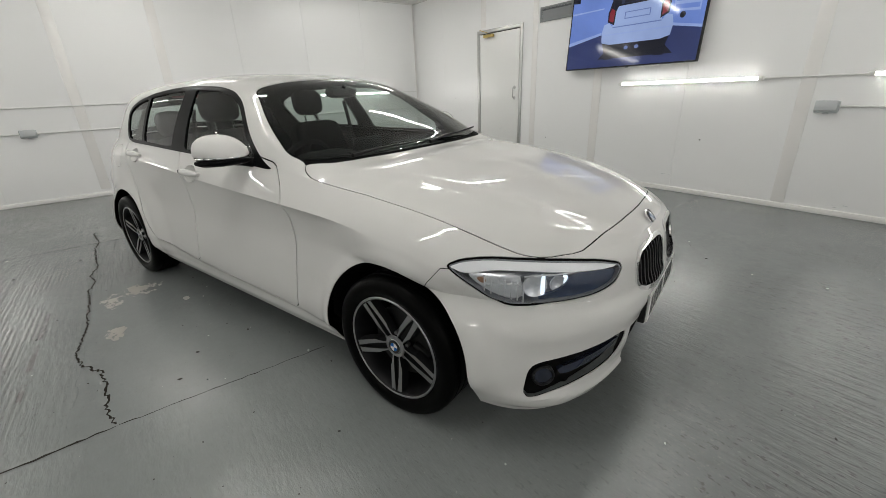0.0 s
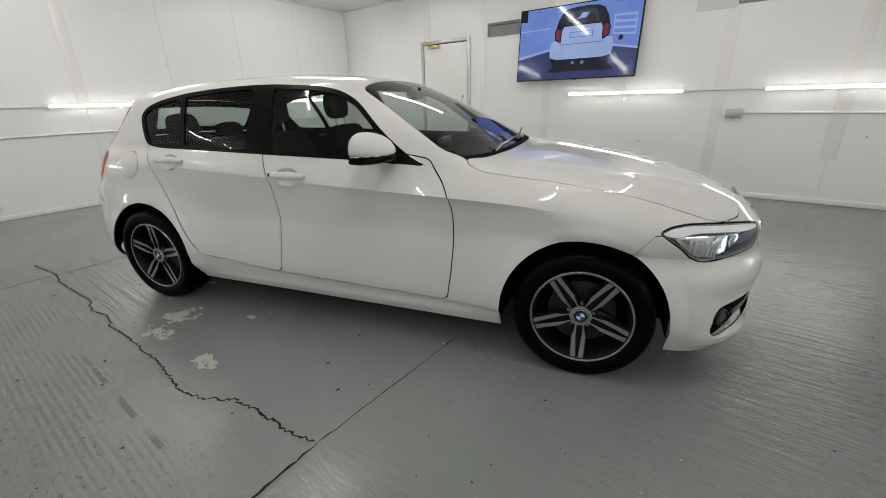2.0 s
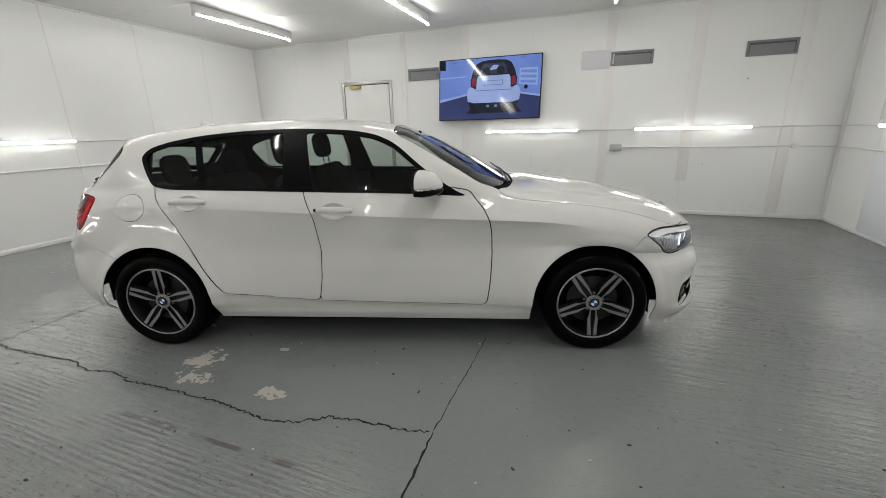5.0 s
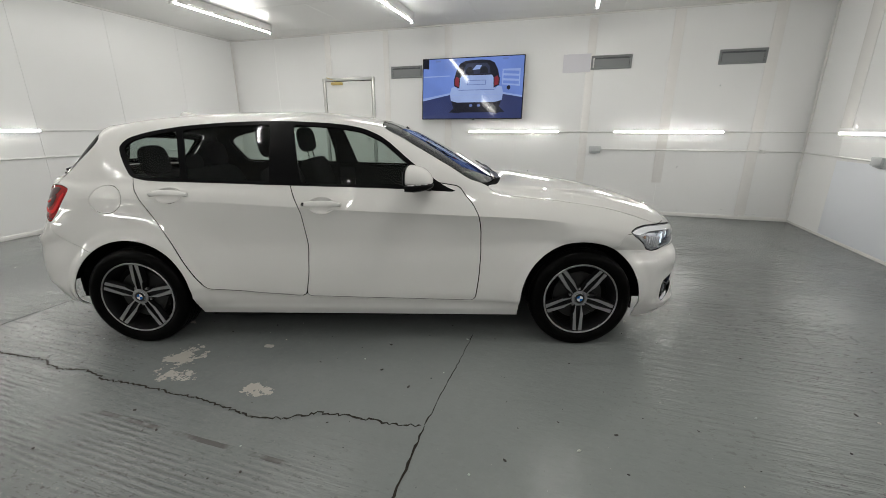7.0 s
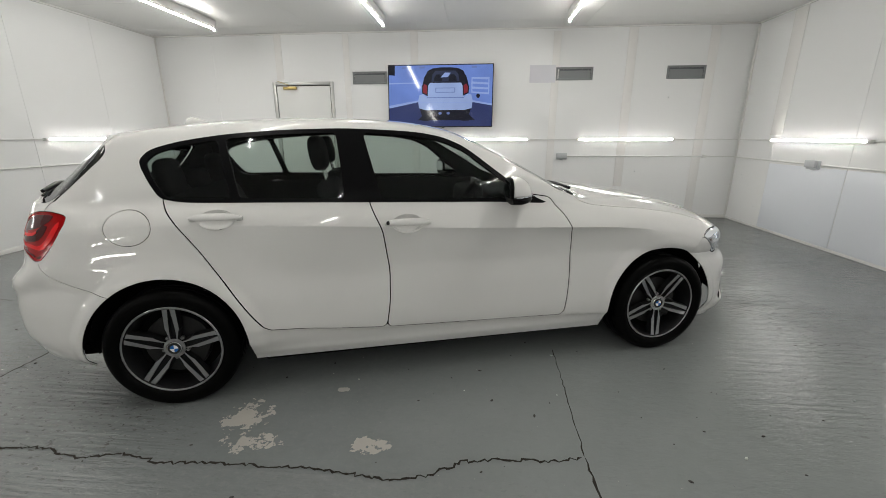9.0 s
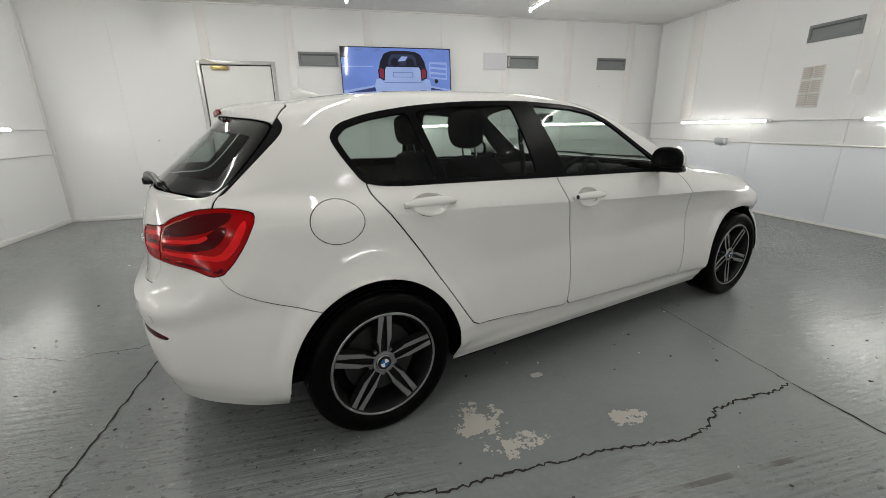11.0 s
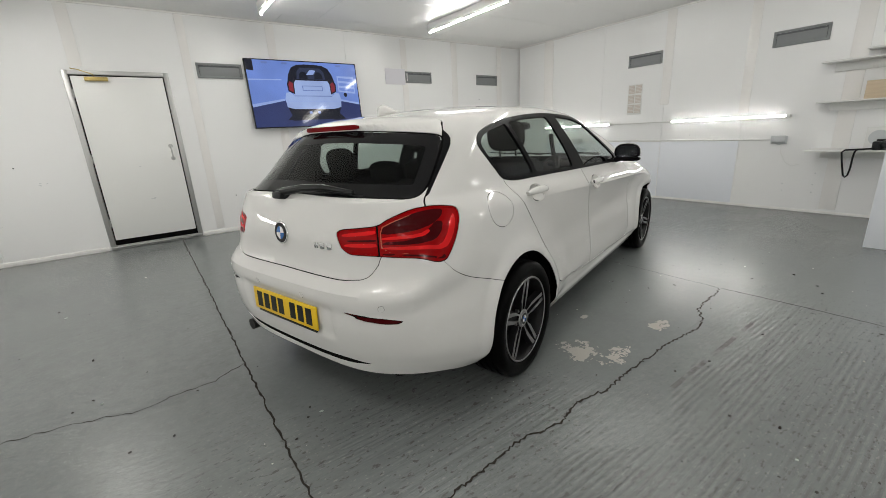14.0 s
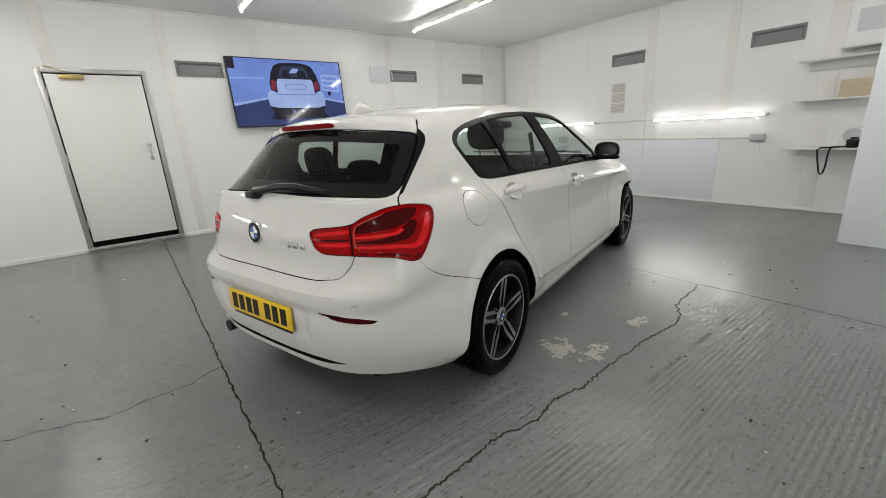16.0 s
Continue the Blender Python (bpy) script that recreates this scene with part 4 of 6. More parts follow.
        S[1:-1, n0 + 2:] = (V[:-2, n0 + 2:] + 2 * S[1:-1, n0 + 2:] + V[2:, n0 + 2:]) / 4
        V = S
    # hollow doors and flared arches
    x, y, z = V[..., 0], V[..., 1], V[..., 2]
    side = ease(0.55, 0.8, y) * ease(0.19, 0.3, z)
    for wx in (WHEEL_X, -WHEEL_X):
        d = np.hypot(x - wx, z - WHEEL_Z)
        k = 0.72 if wx > 0 else 0.88
        y += k * (0.020 * ease(0.435, 0.375, d) + 0.027 * ease(0.66, 0.40, d)) * side * ease(0.86, 0.62, z)
    # the tail: a shelf on the bumper below the hollow tailgate, and a shallow pocket for the plate
    rear = ease(-1.86, -2.04, x)
    x += 0.030 * ease(0.630, 0.676, z) * ease(0.86, 0.72, z) * rear
    # a rounded fold runs round the bumper and climbs towards the lamps
    fold = np.interp(-x, [1.6, 1.75, 1.9, 2.02, 2.12, 2.2], [0.705, 0.690, 0.655, 0.612, 0.590, 0.588])
    swell = 0.015 * ease(fold - 0.050, fold + 0.008, z) * ease(fold + 0.10, fold + 0.045, z) * ease(-1.64, -1.86, x)
    away = np.hypot(x + 1.3, 0.55 * y) + 1e-6
    x += swell * (x + 1.3) / away
    y += swell * 0.55 * y / away
    x += 0.010 * ease(0.375, 0.33, y) * ease(0.575, 0.545, z) * ease(0.395, 0.43, z) * rear
    # the chin: a lip below the fog lamps, and a shallow hollow above it
    front = ease(1.72, 1.92, x)
    push = (0.016 * ease(0.262, 0.238, z) * ease(0.165, 0.205, z) - 0.010 * ease(0.25, 0.29, z) * ease(0.455, 0.40, z) + 0.007 * ease(0.44, 0.475, z) * ease(0.575, 0.515, z)) * front
    away = np.hypot(x - 1.2, 0.75 * y) + 1e-6
    x += push * (x - 1.2) / away
    y += push * 0.75 * y / away
    # the spoiler: the roof's end lifts and hangs over the rear window
    lift = ease(-1.768, -1.748, x) * ease(-1.48, -1.72, x) * ease(0.57, 0.49, y) * ease(1.262, 1.272, z)
    z += 0.024 * lift
    x -= 0.022 * lift * ease(-1.66, -1.74, x)
    # the raised middle of the bonnet, between two soft creases that run together towards the nose
    crease = np.interp(x, [0.85, 1.4, 2.0], [0.60, 0.50, 0.33])
    z += 0.009 * ease(0.03, -0.03, y - crease) * ease(0.90, 1.10, x) * ease(2.02, 1.80, x) * ease(0.70, 0.78, z)
    # the sills sit back a little below the doors and swell out again
    line = np.interp(x, [-0.95, -0.315, 0.2, 0.72], [0.362, 0.308, 0.295, 0.282])
    y -= 0.008 * ease(line - 0.002, line - 0.016, z) * ease(0.215, 0.255, z) * ease(0.5, 0.7, y) * ease(1.05, 0.95, np.abs(x))
    C, R = V.shape[:2]
    idx = np.arange(C * R).reshape(C, R)
    F = [(idx[i, j], idx[i + 1, j], idx[i + 1, j + 1], idx[i, j + 1]) for i in range(C - 1) for j in range(R - 1)]
    V = V.reshape(-1, 3)
    return V, F


class Sheet:
    """A piece of the right half of the body: points (with y as the distance from the middle) and faces."""

    def __init__(self, V, F, N=None):
        self.V, self.F = V, F
        self.N = N

    def normals(self):
        N = np.zeros_like(self.V)
        for f in self.F:
            p = self.V[list(f)]
            n = np.cross(p[1] - p[0], p[2] - p[0]) if len(f) == 3 else np.cross(p[2] - p[0], p[3] - p[1])
            for i in f:
                N[i] += n
        N[np.abs(self.V[:, 1]) < 1e-5, 1] = 0
        N /= np.maximum(np.linalg.norm(N, axis=1), 1e-12)[:, None]
        self.N = N
        return self

    def cut(self, d):
        """The piece where d <= 0."""
        new_index, edge_index, nv, nn, F = {}, {}, [], [], []

        def old(i):
            if i not in new_index:
                new_index[i] = len(nv)
                nv.append(self.V[i])
                nn.append(self.N[i])
            return new_index[i]

        def between(i, j):
            k = (i, j) if i < j else (j, i)
            if k not in edge_index:
                a, b = k
                s = d[a] / (d[a] - d[b])
                edge_index[k] = len(nv)
                nv.append(self.V[a] + s * (self.V[b] - self.V[a]))
                n = self.N[a] + s * (self.N[b] - self.N[a])
                nn.append(n / max(np.linalg.norm(n), 1e-9))
            return edge_index[k]

        inside = d <= 0
        for f in self.F:
            c = sum(inside[i] for i in f)
            if c == 0:
                continue
            if c == len(f):
                F.append(tuple(old(i) for i in f))
                continue
            poly = []
            for a, b in zip(f, f[1:] + f[:1]):
                if inside[a]:
                    poly.append(old(a))
                if inside[a] != inside[b]:
                    poly.append(between(a, b))
            if len(poly) > 2:
                F.append(tuple(poly))
        return Sheet(np.array(nv).reshape(-1, 3), F, np.array(nn).reshape(-1, 3))

    def refine(self, times=1):
        """Every face cut into quarters."""
        sheet = self
        for _ in range(times):
            nv, nn, mids, F = list(sheet.V), list(sheet.N), {}, []

            def add(ids):
                n = np.mean([sheet.N[i] for i in ids], axis=0)
                nv.append(np.mean([sheet.V[i] for i in ids], axis=0))
                nn.append(n / max(np.linalg.norm(n), 1e-9))
                return len(nv) - 1

            for f in sheet.F:
                c = add(f)
                e = []
                for a, b in zip(f, f[1:] + f[:1]):
                    k = (a, b) if a < b else (b, a)
                    if k not in mids:
                        mids[k] = add(k)
                    e.append(mids[k])
                for i in range(len(f)):
                    F.append((f[i], e[i], c, e[i - 1]))
            sheet = Sheet(np.array(nv), F, np.array(nn))
        return sheet

    def split(self, d, gap=0.0015):
        return self.cut(d + gap), self.cut(gap - d)


def smooth_loop(pts, times=2, most=9.0):
    p = np.array(pts, float)
    for _ in range(times):
        q = np.roll(p, -1, 0)
        s = np.minimum(0.2, most / np.maximum(np.linalg.norm(q - p, axis=1), 1e-9))[:, None]
        p = np.stack([(1 - s) * p + s * q, s * p + (1 - s) * q], 1).reshape(-1, 2)
    return p


def outline(pts, a, b, times=2, most=9.0):
    """Signed distance (negative inside) of the points (a, b) from a closed outline with softened corners."""
    P = smooth_loop(pts, times, most) if times else np.array(pts, float)
    Q = np.roll(P, -1, 0)
    best = np.full(len(a), 1e9)
    inside = np.zeros(len(a), bool)
    for (x0, y0), (x1, y1) in zip(P, Q):
        ex, ey = x1 - x0, y1 - y0
        wx, wy = a - x0, b - y0
        s = np.clip((wx * ex + wy * ey) / max(ex * ex + ey * ey, 1e-12), 0, 1)
        best = np.minimum(best, (wx - s * ex) ** 2 + (wy - s * ey) ** 2)
        if y0 != y1:
            cross = ((y0 <= b) & (y1 > b)) | ((y1 <= b) & (y0 > b))
            inside ^= cross & (a < x0 + (b - y0) * ex / ey)
    return np.where(inside, -1, 1) * np.sqrt(best)


def only(d, where):
    return np.where(where, d, np.maximum(d, 0.5))


def sheet_object(name, sheets, mat, parent, lip=0.004, offset=0.0, label="", smooth=35):
    """One mesh from sheets: (sheet, side) with side -1 for the car's right, +1 for its left; with a lip turned inwards round its edges."""
    V, F, skin = [], [], []
    for sh, side in sheets:
        if not len(sh.F):
            continue
        base = len(V)
        P = sh.V + offset * sh.N
        V += [(p[0], side * p[1], p[2]) for p in P]
        skin += range(base, len(V))
        count = {}
        for f in sh.F:
            F.append(tuple(base + i for i in (f if side > 0 else f[::-1])))
            for a, b in zip(f, f[1:] + f[:1]):
                count[(a, b)] = 1
        if lip:
            edge = [(a, b) for a, b in count if (b, a) not in count and not (abs(sh.V[a][1]) < 1e-4 and abs(sh.V[b][1]) < 1e-4)]
            outer, inner = {}, {}
            for a, b in edge:
                for i in (a, b):
                    if i not in outer:
                        outer[i] = len(V)
                        p = P[i]
                        V.append((p[0], side * p[1], p[2]))
                        p = P[i] - lip * sh.N[i]
                        inner[i] = len(V)
                        V.append((p[0], side * p[1], p[2]))
                q = (outer[b], outer[a], inner[a], inner[b])
                F.append(q if side > 0 else q[::-1])
    bm = bmesh.new()
    vs = [bm.verts.new(v) for v in V]
    for f in F:
        try:
            bm.faces.new([vs[i] for i in f])
        except ValueError:
            pass
    mid = [vs[i] for i in skin if abs(V[i][1]) < 2e-4]
    if len(sheets) > 1 and mid:
        bmesh.ops.remove_doubles(bm, verts=mid, dist=3e-4)
    me = bpy.data.meshes.new(name)
    bm.to_mesh(me)
    bm.free()
    me.materials.append(mat)
    me.shade_smooth()
    me.set_sharp_from_angle(angle=radians(smooth))
    ob = new(name, me)
    ob.parent = parent
    return tagged(ob, label) if label else ob


V0, F0 = body_grid()
shell = Sheet(V0, F0).normals()
if shell.N[np.argmax(shell.V[:, 1])][1] < 0:
    shell = Sheet(V0, [f[::-1] for f in F0]).normals()
# ---- panels cut out of the body ----
BOTH = lambda s: [(s, -1), (s, 1)]


def arch(s, wx, r):
    x, y, z = s.V.T
    c = np.hypot(x - wx, z - WHEEL_Z) - r
    b = np.maximum(np.abs(x - wx) - r - 0.004, z - WHEEL_Z)
    return only(np.minimum(c, b), (y > 0.5))


for wx, r in ((WHEEL_X - 0.006, 0.360), (-WHEEL_X - 0.008, 0.358)):
    shell = shell.cut(-arch(shell, wx, r))
full_shell = shell
ROOT2 = math.sqrt(2)

WINDOWS = [(-1.325, 0.992), (-0.85, 0.984), (-0.38, 0.972), (0.30, 0.954), (0.615, 0.934), (0.53, 0.965), (0.345, 1.088), (0.165, 1.235), (0.04, 1.290), (-0.12, 1.318), (-0.47, 1.335), (-0.78, 1.326), (-1.05, 1.305), (-1.26, 1.272), (-1.39, 1.234), (-1.432, 1.19), (-1.425, 1.155), (-1.385, 1.08)]
x, y, z = shell.V.T
dlo, shell = shell.split(only(outline(WINDOWS, x, z), (y > 0.45) & (x > -1.6)), 0.0)

WINDSCREEN = [(0.882, 0.0), (0.875, 0.25), (0.848, 0.46), (0.80, 0.62), (0.74, 0.715), (0.66, 0.728), (0.533, 0.695), (0.45, 0.665), (0.364, 0.628), (0.26, 0.575), (0.165, 0.535), (0.135, 0.47), (0.115, 0.25), (0.11, 0.0), (0.115, -0.25), (0.875, -0.25)]
x, y, z = shell.V.T
screen, shell = shell.split(only(outline(WINDSCREEN, x, y, 1), z > 0.9), 0.003)

REAR = [(0.0, 1.272), (0.20, 1.270), (0.46, 1.252), (0.56, 1.240), (0.584, 1.225), (0.603, 1.16), (0.618, 1.08), (0.626, 1.025), (0.618, 0.997), (0.58, 0.994), (0.42, 1.006), (0.11, 1.016), (0.0, 1.017), (-0.3, 1.01), (-0.3, 1.27)]
x, y, z = shell.V.T
back, shell = shell.split(only(outline(REAR, y, z, 1), x < -1.5), 0.003)

# lamps
x, y, z = shell.V.T
HEAD = [(-0.552, 0.712), (-0.602, 0.731), (-0.684, 0.737), (-0.81, 0.727), (-0.947, 0.712), (-1.076, 0.693), (-1.155, 0.672), (-1.165, 0.650), (-1.13, 0.611), (-1.055, 0.591), (-0.923, 0.579), (-0.827, 0.570), (-0.747, 0.571), (-0.688, 0.595), (-0.638, 0.638), (-0.571, 0.689)]
headlamp, shell = shell.split(only(outline(HEAD, (y - x) / ROOT2, z, 1, 0.02), (x > 1.3) & (y > 0.2)), 0.003)
x, y, z = shell.V.T
TAIL = [(-0.712, 0.944), (-0.705, 0.905), (-0.722, 0.84), (-0.770, 0.752), (-0.815, 0.745), (-0.887, 0.770), (-1.05, 0.783), (-1.18, 0.785), (-1.204, 0.809), (-1.22, 0.868), (-1.198, 0.884), (-1.046, 0.899), (-1.0, 0.926), (-0.907, 0.957), (-0.82, 0.962), (-0.76, 0.955)]
taillamp, shell = shell.split(only(outline(TAIL, (y + x) / ROOT2, z, 1, 0.02), x < -1.3), 0.0018)

# bonnet
BONNET = [(2.004, 0.0), (1.99, 0.264), (1.963, 0.437), (1.945, 0.52), (1.87, 0.63), (1.806, 0.677), (1.72, 0.702), (1.6, 0.724), (1.45, 0.743), (1.28, 0.755), (1.1, 0.762), (0.95, 0.764), (0.86, 0.762), (0.795, 0.745), (0.775, 0.72), (0.85, 0.60), (0.905, 0.3), (0.915, 0.0), (0.905, -0.3), (1.99, -0.3)]
x, y, z = shell.V.T
bonnet, shell = shell.split(only(outline(BONNET, x, y, 1), z > 0.64), 0.002)
# scuttle below the windscreen
x, y, z = shell.V.T
scuttle, shell = shell.split(only(np.maximum(0.72 - x, x - 0.935), (y < 0.73 - 0.15 * np.abs(x - 0.8)) & (z > 0.9) & (x > 0.6)), 0.0)

# doors
FRONT_DOOR = [(-0.378, 0.99), (-0.36, 0.93), (-0.316, 0.835), (-0.286, 0.62), (-0.292, 0.45), (-0.315, 0.310), (0.20, 0.297), (0.709, 0.284), (0.730, 0.43), (0.740, 0.58), (0.737, 0.73), (0.722, 0.807), (0.688, 0.873), (0.640, 0.925), (0.61, 0.97), (0.3, 1.02)]
REAR_DOOR = [(-0.378, 0.99), (-0.36, 0.93), (-0.316, 0.835), (-0.286, 0.62), (-0.292, 0.45), (-0.315, 0.310), (-0.60, 0.330), (-0.912, 0.362), (-0.965, 0.435), (-1.077, 0.615), (-1.17, 0.765), (-1.265, 0.90), (-1.315, 0.965), (-1.33, 1.02), (-0.8, 1.03)]
x, y, z = shell.V.T
front_door, shell = shell.split(only(outline(FRONT_DOOR, x, z, 1, 0.02), y > 0.5), 0.0030)
x, y, z = shell.V.T
rear_door, shell = shell.split(only(outline(REAR_DOOR, x, z, 1, 0.02), y > 0.5), 0.0030)
x, y, z = shell.V.T
flap, shell = shell.split(only(np.hypot(x + 1.466, (z - 0.889) * 1.24) - 0.098, y > 0.5), 0.0018)

# hollows behind the door handles
HANDLES = ((-0.190, 0.872), (-1.090, 0.915))


def hollow(s, at):
    x, y, z = s.V.T
    return only((np.hypot((x - at[0]) / 0.071, (z - at[1] + 0.004) / 0.0425) - 1) * 0.0425, y > 0.5)


front_door = front_door.cut(-hollow(front_door, HANDLES[0]))
rear_door = rear_door.cut(-hollow(rear_door, HANDLES[1]))

# tailgate and bumpers
x, y, z = shell.V.T
GATE = [(0.0, 1.45), (0.50, 1.45), (0.52, 1.31), (0.566, 1.262), (0.594, 1.20), (0.611, 1.11), (0.632, 1.02), (0.640, 0.985), (0.66, 0.955), (0.64, 0.90), (0.565, 0.79), (0.548, 0.735), (0.51, 0.690), (0.40, 0.677), (0.1, 0.679), (0.0, 0.68), (-0.3, 0.68), (-0.3, 1.45)]
tailgate, shell = shell.split(only(np.maximum(outline(GATE, y, z, 1, 0.02), x + 1.552), x < -1.50), 0.0017)
x, y, z = shell.V.T
FLANK = [(-2.06, 0.985), (-1.90, 1.085), (-1.60, 1.268), (-1.583, 1.225), (-1.60, 1.195), (-1.72, 1.085), (-1.825, 0.990)]
flank, shell = shell.split(only(outline(FLANK, x, z, 1, 0.02), (y > 0.5) & (y < 0.70) & (x < -1.5)), 0.001)
x, y, z = shell.V.T
rear_line = spline([-2.3, -1.92, -1.873, -1.854, -1.811, -1.748, -1.664, -1.5], [0.80, 0.80, 0.752, 0.718, 0.681, 0.649, 0.619, 0.56])
rear_bumper, shell = shell.split(only(np.maximum(z - rear_line(x), x + 1.5), x < -1.4), 0.0016)
x, y, z = shell.V.T
front_bumper, shell = shell.split(only(np.maximum(1.592 + 0.85 * np.minimum(z - 0.70, 0.02) - x, z - np.where(x < 1.94, 0.70, 0.79)), x > 1.3), 0.0016)
x, y, z = shell.V.T
wing, shell = shell.split(only(np.maximum(0.735 - x, z - 0.96), (x > 0.5) & (y > 0.5) & (z > 0.275 + 0.0 * x)), 0.0)

# openings in the front bumper
x, y, z = front_bumper.V.T
FOG = [(-0.783, 0.256), (-0.797, 0.346), (-0.824, 0.376), (-0.917, 0.392), (-1.049, 0.408), (-1.17, 0.415), (-1.208, 0.398), (-1.185, 0.350), (-1.14, 0.318), (-1.035, 0.296), (-0.904, 0.270), (-0.806, 0.248)]
fog_recess, front_bumper = front_bumper.split(only(outline(FOG, (y - x) / ROOT2, z, 1), y > 0.12), 0.001)
x, y, z = front_bumper.V.T
KIDNEY = [(0.03, 0.53), (0.03, 0.66), (0.06, 0.690), (0.20, 0.692), (0.30, 0.680), (0.345, 0.64), (0.345, 0.57), (0.31, 0.53), (0.20, 0.512), (0.08, 0.512)]
kidney, front_bumper = front_bumper.split(only(outline(KIDNEY, y, z, 1), x > 1.8), 0.0)
x, y, z = front_bumper.V.T
intake, front_bumper = front_bumper.split(only(np.maximum(np.maximum(y - 0.36, z - 0.40), 0.225 - z), x > 1.7), 0.0)

# reflectors and the dark slot in the rear bumper
x, y, z = rear_bumper.V.T
reflector, rear_bumper = rear_bumper.split(only(outline([(0.425, 0.548), (0.43, 0.556), (0.51, 0.552), (0.60, 0.546), (0.672, 0.535), (0.672, 0.524), (0.65, 0.520), (0.51, 0.530)], y, z, 1), x < -1.7), 0.001)
x, y, z = rear_bumper.V.T
slot, rear_bumper = rear_bumper.split(only(np.maximum(np.abs(z - 0.296 - 0.07 * y * y) - 0.0145 * ease(0.565, 0.36, y) - 0.001, y - 0.56), x < -1.7), 0.0)

taillamp, headlamp = taillamp.refine(2), headlamp.refine(1)
body = sheet_object("body_side", BOTH(shell), PAINT, CAR, label="white painted roof, pillars, sills and quarters")
sheet_object("bonnet", BOTH(bonnet), PAINT, CAR)
sheet_object("scuttle", BOTH(scuttle), TRIM, CAR, lip=0, offset=-0.012, label="black plastic scuttle panel")
for side in (-1, 1):
    sheet_object("front_wing", [(wing, side)], PAINT, CAR)
    fd = sheet_object("front_door", [(front_door, side)], PAINT, CAR)
    rd = sheet_object("rear_door", [(rear_door, side)], PAINT, CAR)
    x, y, z = dlo.V.T
    glass_parts = (("window_glass", [(-0.308, 0.985), (0.20, 0.975), (0.42, 0.972), (0.45, 0.985), (0.325, 1.075), (0.15, 1.215), (0.03, 1.268), (-0.12, 1.294), (-0.388, 1.311), (-0.350, 1.15)], fd, GLASS),
                   ("window_glass", [(-0.494, 0.995), (-0.505, 1.12), (-0.525, 1.311), (-0.80, 1.303), (-1.055, 1.281), (-1.02, 1.15), (-0.985, 1.006)], rd, GLASS),
                   ("quarter_glass", [(-1.025, 1.008), (-1.06, 1.15), (-1.09, 1.276), (-1.26, 1.248), (-1.36, 1.218), (-1.402, 1.18), (-1.395, 1.155), (-1.36, 1.085), (-1.305, 1.012)], rd, GLASS))
    rest = dlo
    for nm, pts, par, mat in glass_parts:
        xx, yy, zz = rest.V.T
        pane, rest = rest.split(outline(pts, xx, zz, 2, 0.012), 0.0)
        sheet_object(nm, [(pane, side)], mat, par, lip=0, offset=-0.006, label="tinted glass")
    sheet_object("window_frame", [(rest, side)], TRIM, CAR, lip=0.012, offset=0.001, label="satin black window surround and pillars")
    sheet_object("fuel_flap" if side < 0 else "quarter_skin", [(flap, side)], PAINT, CAR)
    sheet_object("headlamp_lens", [(headlamp, side)], LENS, CAR, lip=0, offset=-0.001, label="clear headlamp lens")
    bowl = sheet_object("headlamp_bowl", [(headlamp, side)], BOWL, CAR, lip=0, offset=-0.055)
    rim = headlamp.cut(-(outline(HEAD, (headlamp.V[:, 1] - headlamp.V[:, 0]) / ROOT2, headlamp.V[:, 2], 1, 0.02) + 0.007))
    sheet_object("lamp_wall", [(rim, side)], BOWL, bowl, lip=0.052, offset=-0.003)
sheet_object("windscreen", BOTH(screen), GLASS, CAR, lip=0, offset=-0.003, label="clear windscreen")
border, pane = back.split(-(outline(REAR, back.V[:, 1], back.V[:, 2], 1) + 0.048), 0.0)
rear_window = sheet_object("rear_window", BOTH(pane), REARGLASS, CAR, lip=0, offset=-0.003, label="dark tinted rear window")
sheet_object("glass_border", BOTH(border), FLAPM, rear_window, lip=0, offset=-0.003, label="black printed glass border")
for side in (-1, 1):
    sheet_object("window_flap", [(flank, side)], FLAPM, CAR, lip=0.004, offset=0.001, label="gloss black flap beside the rear window")
gate = sheet_object("tailgate", BOTH(tailgate), PAINT, CAR)
rbump = sheet_object("rear_bumper", BOTH(rear_bumper), PAINT, CAR)
fbump = sheet_object("front_bumper", BOTH(front_bumper), PAINT, CAR)
sheet_object("lower_slot", BOTH(slot), TRIM, rbump, lip=0, offset=-0.012, label="black slot")
sheet_object("lower_intake", BOTH(intake), INNER, fbump, lip=0, offset=-0.03, label="black lower intake")
for side in (-1, 1):
    sheet_object("reflector", [(reflector, side)], REDDARK, rbump, lip=0, offset=-0.001, label="dark red reflector")
    sheet_object("fog_recess", [(fog_recess, side)], INNER, fbump, lip=0, offset=-0.03, label="black fog lamp recess")

# the black inner skin behind the shut lines
inner = full_shell
for where in range(9):
    x, y, z = inner.V.T
    d = (only(outline(WINDOWS, x, z), (y > 0.45) & (x > -1.6)), only(outline(WINDSCREEN, x, y, 1), z > 0.9), only(outline(REAR, y, z, 1), x < -1.5), only(outline(HEAD, (y - x) / ROOT2, z, 1, 0.02), (x > 1.3) & (y > 0.2)),
         only(outline(FOG, (y - x) / ROOT2, z, 1), (y > 0.12) & (x > 1.3)), only(outline(KIDNEY, y, z, 1), x > 1.8), only(np.maximum(np.maximum(y - 0.36, z - 0.40), 0.225 - z), x > 1.7), hollow(inner, HANDLES[0]), hollow(inner, HANDLES[1]))[where]
    inner = inner.cut(-d)
sheet_object("inner_shell", BOTH(inner), INNER, CAR, lip=0, offset=-0.007, label="black inner panels")
box("underbody", (-0.96, 0.95, -0.785, 0.785, 0.150, 0.24), INNER, CAR, 0.02, "black underbody")
